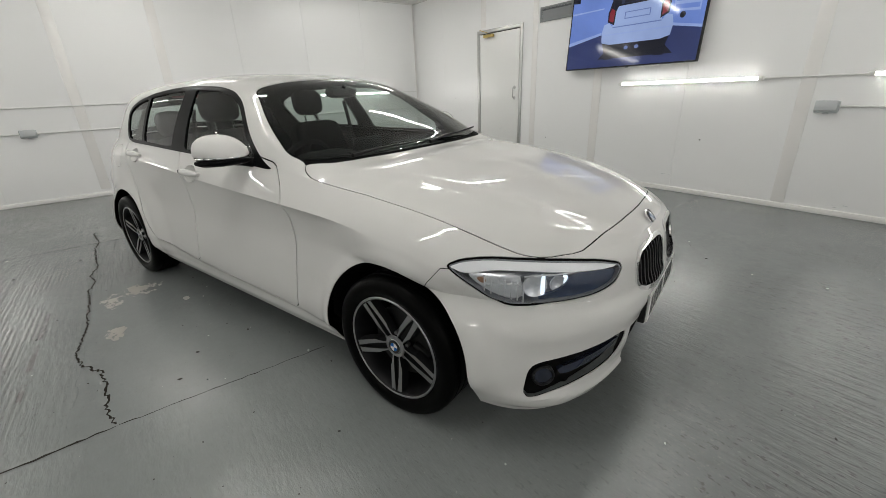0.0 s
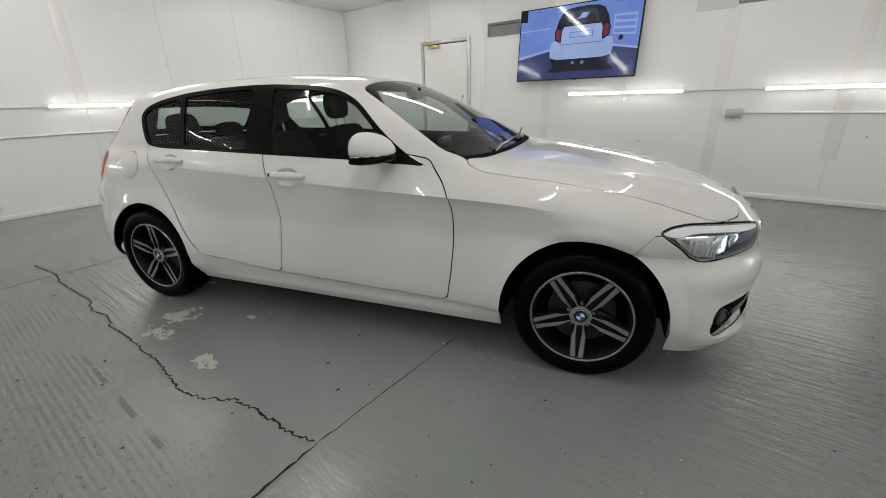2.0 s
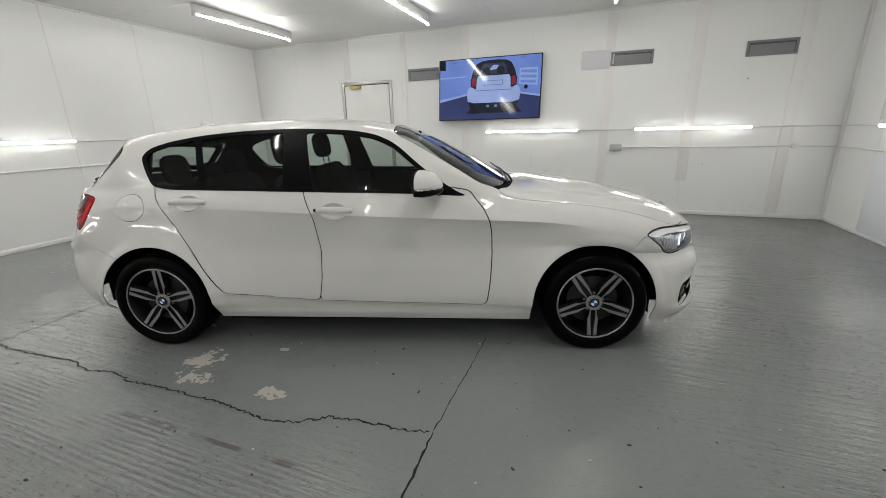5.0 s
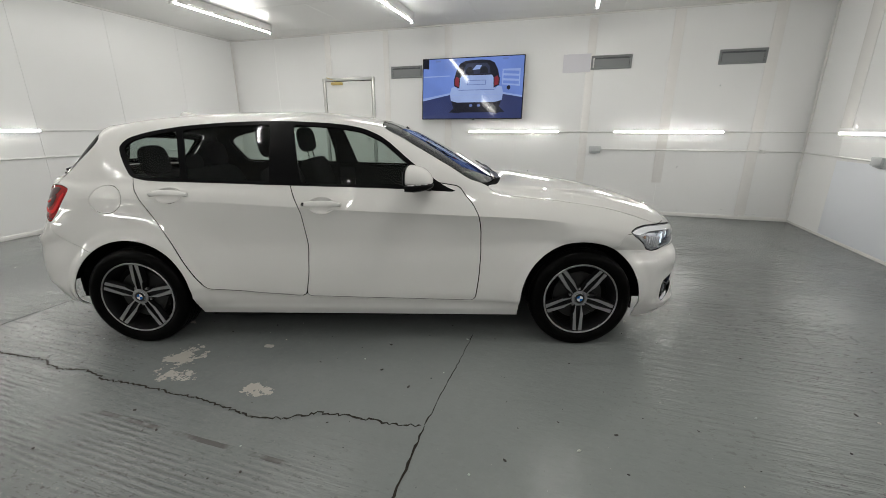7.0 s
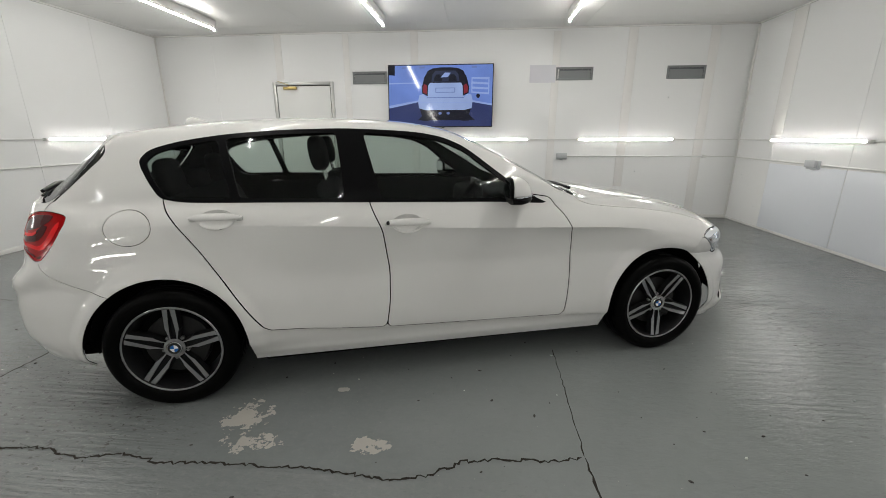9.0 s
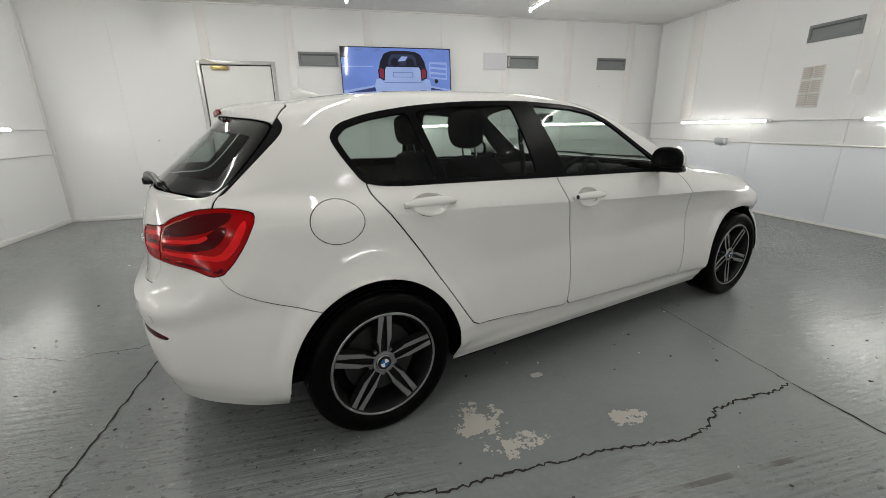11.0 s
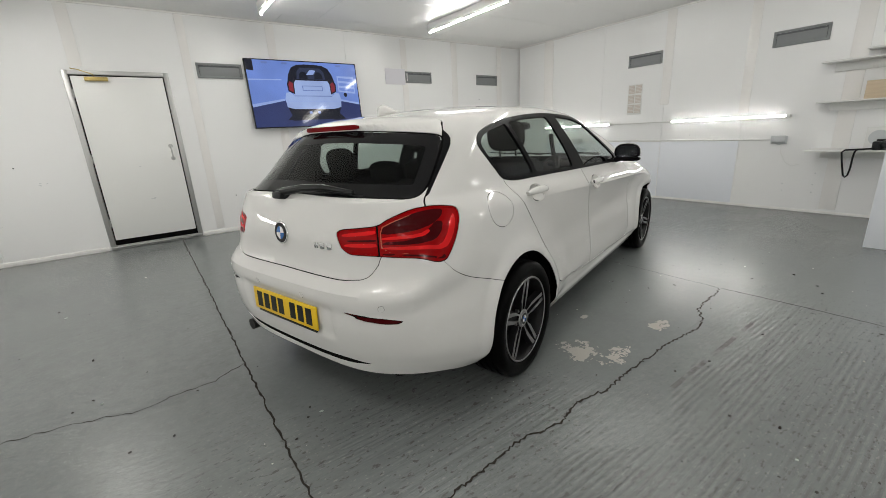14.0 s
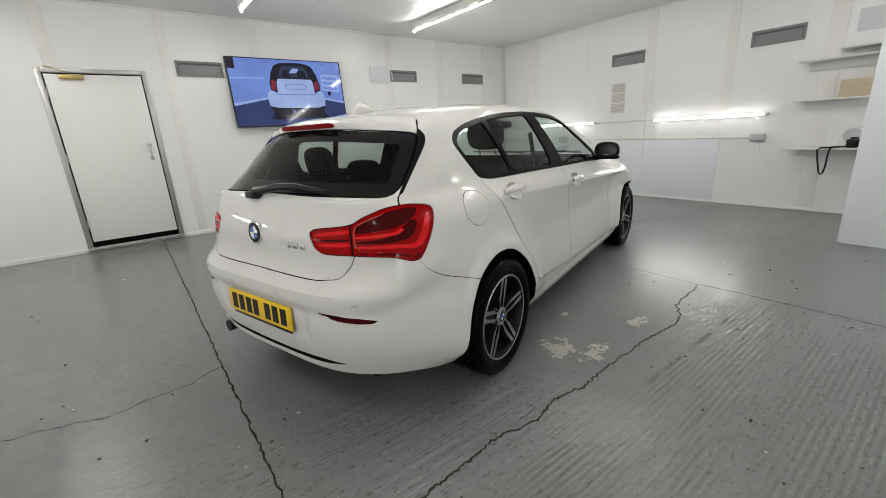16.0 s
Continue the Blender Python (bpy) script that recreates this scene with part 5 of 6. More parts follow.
box("undertray", (-1.98, 1.95, -0.56, 0.56, 0.185, 0.34), INNER, CAR, 0.03, "black undertray")
# ---- wheels ----
def lathe(profile, n, axis_flip=1):
    """A ring swept round the y axis from (radius, y) pairs."""
    bm = bmesh.new()
    rings = []
    for k in range(n):
        a = 2 * math.pi * k / n
        rings.append([bm.verts.new((r * math.cos(a), y, r * math.sin(a))) for r, y in profile])
    for a, b in zip(rings, rings[1:] + rings[:1]):
        for i in range(len(profile) - 1):
            bm.faces.new((a[i], a[i + 1], b[i + 1], b[i]))
    bmesh.ops.recalc_face_normals(bm, faces=bm.faces)
    return bm


def disc(radius, y0, y1, n=40, bevel=0.0):
    return lathe([(0.0005, y1), (radius - bevel, y1), (radius, y1 + bevel * (1 if y0 > y1 else -1)), (radius, y0), (0.0005, y0)], n)


def badge(parent, m, r, label="round blue and white enamel badge"):
    """A round badge facing -y, with four quarters."""
    b = part("badge", disc(r, 0.004, -0.003, 36, 0.002), CHROME, parent, label, smooth=True)
    b.matrix_basis = m
    ring = part("badge_ring", disc(r * 0.86, -0.002, -0.0042, 36), BLACKP, b)
    for k in range(4):
        bm = bmesh.new()
        c = bm.verts.new((0, -0.0055, 0))
        arc = [bm.verts.new((r * 0.56 * math.cos(a), -0.0055, r * 0.56 * math.sin(a))) for a in (math.pi / 2 * (k + j / 6) for j in range(7))]
        for p, q in zip(arc, arc[1:]):
            bm.faces.new((c, q, p))
        bm.normal_update()
        if bm.faces[:][0].normal.y > 0:
            bmesh.ops.reverse_faces(bm, faces=bm.faces)
        part("badge_quarter", bm, BLUE if k % 2 else BADGEW, b)
    return b


FACE = -0.082          # outer face of the spokes, from the wheel's middle plane; outwards is -y


def build_wheel(turn):
    R0, RIM = WHEEL_R, 0.2245
    w = part("wheel", lathe([(RIM, -0.100), (RIM - 0.004, -0.1035), (RIM - 0.011, -0.102), (RIM - 0.016, -0.094), (RIM - 0.020, -0.070), (RIM - 0.030, -0.02), (RIM - 0.030, 0.09), (RIM, 0.1)], 80), GUNMETAL, None, "dark two-tone alloy wheel", smooth=True)
    part("rim_lip", lathe([(RIM - 0.0005, -0.1015), (RIM - 0.004, -0.1045), (RIM - 0.010, -0.103), (RIM - 0.0135, -0.098)], 80), SILVER, w, "machined silver rim lip", smooth=True)
    prof = [(RIM - 0.006, -0.092), (RIM + 0.006, -0.103), (RIM + 0.022, -0.112), (RIM + 0.045, -0.1135), (RIM + 0.062, -0.108), (R0 - 0.008, -0.099), (R0 - 0.002, -0.088)]
    for g in (-0.062, -0.022, 0.022, 0.062):
        prof += [(R0, g - 0.006), (R0 - 0.006, g - 0.004), (R0 - 0.006, g + 0.004), (R0, g + 0.006)]
    prof += [(R0 - 0.002, 0.088), (R0 - 0.008, 0.099), (RIM + 0.045, 0.1135), (RIM - 0.006, 0.095)]
    part("tyre", lathe(prof, 90), RUBBER, w, "black road tyre", smooth=True)
    part("brake_disc", disc(0.150, -0.006, -0.030, 48), BRAKE, w, "grey brake disc", smooth=True)
    part("wheel_back", disc(0.190, 0.03, 0.0, 40), DARK, w)
    bm = bmesh.new()
    add_box(bm, 0.055, 0.145, -0.052, 0.01, -0.055, 0.055, bevel=0.012)
    cal = part("brake_caliper", bm, BRAKE, w, "grey brake caliper", smooth=True)
    cal.matrix_basis = pose(0, 0, 0, 0, 25, 0)
    for k in range(5):
        a = radians(turn + 72 * k)
        bm, tops = bmesh.new(), bmesh.new()
        for s in (-1, 1):
            # arm from hub to rim: radius, outer edge, edge of the slot, depth of the face
            st = [(0.036, 0.0190, 0.0118, FACE + 0.004), (0.060, 0.0208, 0.0130, FACE + 0.001), (0.088, 0.0262, 0.0132, FACE - 0.0012), (0.101, 0.0310, 0.0128, FACE - 0.002), (0.150, 0.0298, 0.0098, FACE - 0.007), (0.200, 0.0286, 0.0052, FACE - 0.0125), (0.2125, 0.0286, 0.0040, FACE - 0.0135)]
            rings, trings = [], []
            for r, far, near, y in st:
                o, hw = s * (far + near) / 2, (far - near) / 2
                rings.append([bm.verts.new(v) for v in ((o - hw, y + 0.0005, r), (o + hw, y + 0.0005, r), (o + hw + (0.005 if s > 0 else -0.001), y + 0.034, r), (o - hw - (0.005 if s < 0 else -0.001), y + 0.034, r))])
                trings.append([tops.verts.new(v) for v in ((o - hw + 0.0006, y - 0.0006, r), (o + hw - 0.0006, y - 0.0006, r))])
            for p, q in zip(rings, rings[1:]):
                for i in range(4):
                    bm.faces.new((p[i], p[(i + 1) % 4], q[(i + 1) % 4], q[i]))
            for p, q in zip(trings, trings[1:]):
                tops.faces.new((p[0], p[1], q[1], q[0]))
        # the sunk web between the arms
        add_box(bm, -0.013, 0.013, FACE + 0.014, FACE + 0.034, 0.03, 0.21)
        for b in (bm, tops):
            bmesh.ops.recalc_face_normals(b, faces=b.faces)
            bmesh.ops.transform(b, matrix=Matrix.Rotation(a, 4, "Y"), verts=b.verts)
        tops.normal_update()
        if sum(f.normal.y for f in tops.faces) > 0:
            bmesh.ops.reverse_faces(tops, faces=tops.faces)
        part("spoke", bm, GUNMETAL, w)
        part("spoke_face", tops, SILVER, w, "machined silver spoke face")
        bolt = part("wheel_bolt", disc(0.0085, FACE + 0.03, FACE + 0.010, 6, 0.001), STEEL, w)
        ba = a + radians(36)
        bolt.matrix_basis = Matrix.Translation((0.056 * math.sin(ba), 0, 0.056 * math.cos(ba)))
    part("hub", disc(0.048, FACE + 0.03, FACE + 0.003, 40, 0.004), GUNMETAL, w, smooth=True)
    part("hub_ring", lathe([(0.049, FACE + 0.003), (0.047, FACE - 0.001), (0.036, FACE - 0.002), (0.034, FACE + 0.002)], 40), SILVER, w, smooth=True)
    cap = badge(w, Matrix.Translation((0, FACE - 0.001, 0)), 0.033)
    for c in list(cap.children):
        c.parent = w
        c.matrix_basis = Matrix.Translation((0, FACE - 0.001, 0))
    cap.name = "hub_cap"
    return w


for (wx, turn), wy in ((((WHEEL_X), 180.0), 0.757), (((-WHEEL_X), 3.0), 0.760)):
    for side in (-1, 1):
        w = build_wheel(turn)
        w.parent = CAR
        w.matrix_basis = pose(wx, side * wy, WHEEL_Z, 0, 0, 0 if side < 0 else 180)
# black liners inside the arches
for wx in (WHEEL_X, -WHEEL_X):
    for side in (-1, 1):
        bm = bmesh.new()
        rings = []
        for k in range(25):
            a = math.pi * (k / 24 * 1.24 - 0.12)
            ahead = max(0.0, math.cos(a) * (1 if wx > 0 else -1))
            low = 0.20 if ahead == 0 else 0.18 if wx > 0 else 0.262
            out = math.copysign(1.0, math.cos(a)) if math.sin(a) < 0 else math.cos(a)
            rings.append([bm.verts.new((wx + 0.372 * out, side * y, max(low, WHEEL_Z + 0.372 * math.sin(a)))) for y in (0.838 - (0.075 if wx > 0 else 0.035) * ahead - 0.045 * (math.sin(a) < 0), 0.50)])
        for p, q in zip(rings, rings[1:]):
            bm.faces.new((p[0], p[1], q[1], q[0]))
        bm.faces.new([r[1] for r in rings])
        part("arch_liner", bm, DARK, CAR, smooth=True)


def spot(sheet, u, v, pick):
    """The point and normal of a sheet nearest to (u, v), where pick gives the sheet's two coordinates."""
    a, b = pick(sheet.V)
    i = int(np.argmin((a - u) ** 2 + (b - v) ** 2))
    return Vector(sheet.V[i]), Vector(sheet.N[i])


SIDE = lambda V: (V[:, 0], V[:, 2])
ENDS = lambda V: (V[:, 1], V[:, 2])
HEADQ = lambda V: ((V[:, 1] - V[:, 0]) / ROOT2, V[:, 2])
TAILQ = lambda V: ((V[:, 1] + V[:, 0]) / ROOT2, V[:, 2])


def facing(p, n, side=-1, out=0.0):
    """A pose at p whose -y axis points along the normal n, z upwards; on the given side of the car."""
    p, n = Vector((p[0], side * p[1], p[2])), Vector((n[0], side * n[1], n[2]))
    y = -n.normalized()
    x = y.cross(Vector((0, 0, 1))).normalized()
    z = x.cross(y)
    m = Matrix((x, y, z)).transposed().to_4x4()
    m.translation = p + out * n
    return m


# ---- door handles, mirrors ----
def door_handle(parent, x, z, sheet, side, lock):
    p, n = spot(sheet, x, z, lambda V: (np.where(V[:, 1] > 0.5, V[:, 0], 9), V[:, 2]))
    m = facing(p, n, side, 0.002)
    bm = bmesh.new()
    rows = []
    for k in range(13):
        s = -1 + 2 * k / 12
        wv = 0.0180 * (1 - 0.50 * abs(s) ** 3.0) + 0.001
        if abs(s) == 1:
            wv = 0.006
        out = -0.008 - 0.020 * (1 - abs(s) ** 2.6)
        rows.append([bm.verts.new((0.116 * s, out - 0.0085 * math.cos(a), wv * math.sin(a))) for a in (2 * math.pi * j / 12 for j in range(12))])
    for a, b in zip(rows, rows[1:]):
        for j in range(12):
            bm.faces.new((a[j], a[(j + 1) % 12], b[(j + 1) % 12], b[j]))
    bm.faces.new(rows[0][::-1])
    bm.faces.new(rows[-1])
    bmesh.ops.recalc_face_normals(bm, faces=bm.faces)
    h = part("door_handle", bm, PAINT, parent, "body-coloured pull handle", smooth=True)
    h.matrix_basis = m
    for s in (-1, 1):
        bm = bmesh.new()
        add_box(bm, s * 0.102 - 0.014, s * 0.102 + 0.014, -0.014, 0.006, -0.012, 0.012, bevel=0.005)
        foot = part("handle_foot", bm, PAINT, parent, smooth=True)
        foot.matrix_basis = m
    bm = lathe([(0.081, -0.0012), (0.077, 0.001), (0.068, 0.008), (0.050, 0.015), (0.025, 0.018), (0.0005, 0.0185)], 40)
    bmesh.ops.transform(bm, matrix=Matrix.Translation((0, 0, -0.004)) @ Matrix.Diagonal((1.0, 1.0, 0.61, 1)), verts=bm.verts)
    cup = part("handle_cup", bm, PAINT, parent, smooth=True)
    cup.matrix_basis = facing(p, n, side, 0.0)
    if lock:
        k = part("lock", disc(0.010, -0.016, -0.0245, 20, 0.002), BLACKP, parent, "black key lock", smooth=True)
        k.matrix_basis = m @ Matrix.Translation((-0.100, 0, 0))


doors = [o for o in CAR.children if o.name.startswith(("front_door", "rear_door"))]
for side in (-1, 1):
    fd = [o for o in doors if o.name.startswith("front_door")][0 if side < 0 else 1]
    rd = [o for o in doors if o.name.startswith("rear_door")][0 if side < 0 else 1]
    door_handle(fd, -0.190, 0.872, full_shell, side, side < 0)
    door_handle(rd, -1.090, 0.915, full_shell, side, False)


def blob(name, sections, mat, parent, label="", low=1.0):
    """A smooth body through cross sections: (centre, half y-extent, half z-extent, squareness) along x."""
    bm = bmesh.new()
    rows = []
    n = 20
    for (cx, cy, cz), hy, hz, p in sections:
        ring = []
        for j in range(n):
            a = 2 * math.pi * j / n
            c, s = math.cos(a), math.sin(a)
            ring.append(bm.verts.new((cx, cy + hy * math.copysign(abs(c) ** (2 / p), c), cz + hz * (low if s < 0 else 1.0) * math.copysign(abs(s) ** (2 / p), s))))
        rows.append(ring)
    for a, b in zip(rows, rows[1:]):
        for j in range(n):
            bm.faces.new((a[j], a[(j + 1) % n], b[(j + 1) % n], b[j]))
    bm.faces.new(rows[0][::-1])
    bm.faces.new(rows[-1])
    bmesh.ops.recalc_face_normals(bm, faces=bm.faces)
    return part(name, bm, mat, parent, label, smooth=True)


MIRRORG = material("tinted_mirror_glass", (0.62, 0.63, 0.65), 0.03, 1.0)


def door_mirror(side):
    s = side
    cap = blob("door_mirror", [((0.332, s * 0.890, 1.018), 0.097, 0.074, 2.7), ((0.342, s * 0.890, 1.018), 0.103, 0.082, 2.5), ((0.385, s * 0.884, 1.017), 0.100, 0.080, 2.35), ((0.425, s * 0.874, 1.014), 0.090, 0.072, 2.25), ((0.455, s * 0.867, 1.010), 0.080, 0.058, 2.2),
                               ((0.475, s * 0.858, 1.007), 0.058, 0.040, 2.1), ((0.486, s * 0.854, 1.004), 0.032, 0.020, 2.0), ((0.489, s * 0.853, 1.002), 0.012, 0.006, 2.0)], PAINT, CAR, "white mirror housing with a black base", low=0.30)
    blob("mirror_base", [((0.330, s * 0.890, 0.978), 0.099, 0.018, 3.0), ((0.385, s * 0.884, 0.977), 0.103, 0.020, 3.0), ((0.430, s * 0.873, 0.978), 0.092, 0.019, 2.6), ((0.465, s * 0.862, 0.980), 0.076, 0.016, 2.4), ((0.486, s * 0.855, 0.983), 0.046, 0.010, 2.2), ((0.494, s * 0.852, 0.985), 0.018, 0.004, 2.0)], TRIM, cap, "black lower mirror shell")
    blob("mirror_bezel", [((0.318, s * 0.890, 1.020), 0.086, 0.062, 3.0), ((0.322, s * 0.890, 1.020), 0.095, 0.071, 2.8), ((0.334, s * 0.890, 1.019), 0.099, 0.075, 2.7)], TRIM, cap, "black mirror bezel", low=0.5)
    bm = bmesh.new()
    add_tube(bm, [(0.41, s * 0.87, 0.982), (0.43, s * 0.82, 0.972), (0.45, s * 0.772, 0.962)], [0.022, 0.020, 0.024], 12)
    bmesh.ops.recalc_face_normals(bm, faces=bm.faces)
    part("mirror_arm", bm, TRIM, cap, smooth=True)
    blob("mirror_glass", [((0.3185, s * 0.890, 1.024), 0.080, 0.054, 3.4), ((0.3165, s * 0.890, 1.024), 0.080, 0.054, 3.4)], MIRRORG, cap, "mirror glass", low=0.6)
    bm = bmesh.new()
    for y0, y1, x0, x1 in ((0.966, 0.988, 0.350, 0.392), (0.938, 0.966, 0.388, 0.432), (0.895, 0.938, 0.428, 0.468), (0.845, 0.895, 0.462, 0.488)):
        add_box(bm, x0, x1 + 0.004, min(s * y0, s * y1), max(s * y0, s * y1), 0.996, 1.004, bevel=0.002)
    part("turn_signal", bm, CHROME, cap, "slim turn signal strip", smooth=True)
    # the housing is shallow and sweeps back towards its outer end
    for ob in (cap, *cap.children):
        for v in ob.data.vertices:
            v.co.x = min(v.co.x, 0.332) + max(v.co.x - 0.332, 0.0) * 0.78 - 0.16 * max(abs(v.co.y) - 0.80, 0.0) + 0.012
        ob.data.update()


for side in (-1, 1):
    door_mirror(side)

# ---- front lamps ----
def inside(sheet, pts, coords):
    a, b = coords(sheet.V)
    return sheet.cut(outline(pts, a, b, 1))


REDBRAKE = material("red_brake_lens", (0.17, 0.002, 0.004), 0.3, spec=0.03)
SATIN = material("satin_silver_trim", (0.62, 0.63, 0.64), 0.22, 0.7)
BLUEGLASS = material("dark_blue_lamp_inner", (0.030, 0.045, 0.085), 0.12, coat=0.4)
BROW = material("pale_lamp_brow", (0.93, 0.93, 0.92), 0.2)
FOGGLASS = material("fog_glass", (0.02, 0.025, 0.045), 0.08, coat=0.4)
REFLECT = material("lamp_reflector", (0.80, 0.81, 0.82), 0.16, 0.55)
lamps = [o for o in CAR.children if o.name.startswith("headlamp_bowl")]
for side, bowl in ((-1, lamps[0]), (1, lamps[1])):
    parent = bowl
    sheet_object("lamp_brow", [(inside(headlamp, [(-0.556, 0.709), (-0.602, 0.728), (-0.684, 0.734), (-0.81, 0.724), (-0.947, 0.709), (-1.076, 0.690), (-1.150, 0.670), (-1.12, 0.664), (-0.95, 0.681), (-0.80, 0.697), (-0.70, 0.703), (-0.64, 0.694), (-0.60, 0.690)], HEADQ), side)], BROW, parent, lip=0.012, offset=-0.004, label="pale silver brow")
    sheet_object("lamp_reflector", [(inside(headlamp, [(-0.610, 0.688), (-0.66, 0.692), (-0.78, 0.692), (-0.795, 0.62), (-0.79, 0.582), (-0.75, 0.579), (-0.70, 0.598), (-0.645, 0.645)], HEADQ), side)], REFLECT, parent, lip=0.02, offset=-0.020, label="chrome reflector")
    sheet_object("reflector_step", [(inside(headlamp, [(-0.66, 0.645), (-0.70, 0.652), (-0.79, 0.650), (-0.79, 0.600), (-0.75, 0.590), (-0.705, 0.610)], HEADQ), side)], REFLECT, parent, lip=0.02, offset=-0.011)
    sheet_object("indicator", [(inside(headlamp, [(-0.640, 0.676), (-0.668, 0.680), (-0.674, 0.660), (-0.656, 0.655)], HEADQ), side)], AMBER, parent, lip=0.005, offset=-0.010, label="amber indicator")
    sheet_object("lamp_inner_panel", [(inside(headlamp, [(-0.965, 0.679), (-1.10, 0.664), (-1.150, 0.652), (-1.12, 0.614), (-1.05, 0.597), (-0.92, 0.586), (-0.84, 0.579), (-0.86, 0.600), (-0.925, 0.625)], HEADQ), side)], BLUEGLASS, parent, lip=0.01, offset=-0.014, label="dark blue inner panel")
    for k in range(7):
        p, n = spot(headlamp, -0.668 - 0.021 * k, 0.652 - 0.004 * k, HEADQ)
        bm = bmesh.new()
        add_box(bm, -0.0022, 0.0022, -0.010, 0.004, -0.024 - 0.003 * k, 0.026, bevel=0.001)
        fin = part("reflector_rib", bm, REFLECT, parent, smooth=True)
        fin.matrix_basis = facing(p, n, side, -0.012)
    for q, r, tall in ((-0.835, 0.042, 0.078), (-0.915, 0.030, 0.055)):
        p, n = spot(headlamp, q, 0.638, HEADQ)
        m = facing(p, n, side, -0.030)
        bm = lathe([(r, -0.004), (r * 0.94, -0.007), (r * 0.78, -0.004), (r * 0.5, 0.002), (0.0005, 0.004)], 28)
        pr = part("projector", bm, REFLECT, parent, "round projector lens", smooth=True)
        pr.matrix_basis = m
        for dx, wide in ((0.026, 0.009),):
            bm = bmesh.new()
            add_box(bm, dx - wide * 0.7, dx + wide * 0.7, -0.008, 0.004, -tall / 2, tall / 2, bevel=0.003)
            fin = part("light_guide", bm, DRL, parent, "pale blue-white light guide", smooth=True)
            fin.matrix_basis = m
        p, n = spot(headlamp, q - 0.012, 0.680, HEADQ)
        bm = bmesh.new()
        add_box(bm, -0.05, 0.05, -0.003, 0.003, -0.003, 0.003, bevel=0.002)
        fin = part("chrome_fin", bm, REFLECT, parent, smooth=True)
        fin.matrix_basis = facing(p, n, side, -0.016)

# fog lamps and their trims
for side in (-1, 1):
    p, n = spot(fog_recess, -0.855, 0.325, HEADQ)
    f = part("fog_lamp", lathe([(0.040, 0.01), (0.040, -0.006), (0.034, -0.010), (0.030, -0.004), (0.0005, -0.002)], 30), BLACKP, fbump, "round fog lamp", smooth=True)
    f.matrix_basis = facing(p, n, side, -0.018)
    f = part("fog_lens", lathe([(0.030, -0.0045), (0.02, -0.007), (0.0005, -0.008)], 30), FOGGLASS, fbump, smooth=True)
    f.matrix_basis = facing(p, n, side, -0.018)
    sheet_object("fog_blade", [(inside(fog_recess, [(-0.90, 0.345), (-1.05, 0.372), (-1.18, 0.385), (-1.18, 0.370), (-1.05, 0.345), (-0.92, 0.315)], HEADQ), side)], FOGGLASS, fbump, lip=0.02, offset=-0.012, label="gloss blue-black blade")

# kidney grilles, badge and plate on the nose
for side in (-1, 1):
    sheet_object("grille_back", [(kidney, side)], INNER, fbump, lip=0, offset=-0.035, label="black grille opening")
    a, b = ENDS(kidney.V)
    rim = kidney.cut(-(outline(KIDNEY, a, b, 1) + 0.014))
    sheet_object("grille_surround", [(rim, side)], CHROME, fbump, lip=0.02, offset=0.006, label="chrome kidney surround")
    for k in range(9):
        y0 = 0.055 + 0.033 * k
        bar = kidney.cut(np.maximum(np.abs(kidney.V[:, 1] - y0) - 0.0055, outline(KIDNEY, a, b, 1) + 0.013))
        sheet_object("grille_slat", [(bar, side)], BLACKP, fbump, lip=0.02, offset=-0.004)
badge(fbump, facing((2.060, 0.0, 0.722), Vector((0.80, 0.0, 0.60)), -1, 0.003), 0.040)


def plate(parent, m, base, bars):
    bm = bmesh.new()
    add_box(bm, -0.260, 0.260, -0.004, 0.004, -0.0555, 0.0555, bevel=0.002)
    pl = part("number_plate", bm, base, parent, "number plate with plain dark bars", smooth=True)
    pl.matrix_basis = m
    for x0, x1, z0, z1 in bars:
        bm = bmesh.new()
        add_box(bm, x0, x1, -0.0052, -0.0041, z0, z1)
        bar = part("plate_bar", bm, BLACKP, parent)
        bar.matrix_basis = m
    return pl


xs = [-0.205, -0.142, -0.078, -0.018, 0.078, 0.14, 0.203]
BARS = [(x - 0.022, x + 0.022, -0.039, 0.039) for x in xs]
front_pose = facing((2.135, 0.0, 0.435), Vector((1, 0, 0)), -1, 0.006)
plate(fbump, front_pose, WHITEP, BARS)
bm = bmesh.new()
add_box(bm, -0.268, 0.268, 0.0045, 0.03, -0.062, 0.062, bevel=0.003)
h = part("plate_holder", bm, BLACKP, fbump, "black plate holder", smooth=True)
h.matrix_basis = front_pose

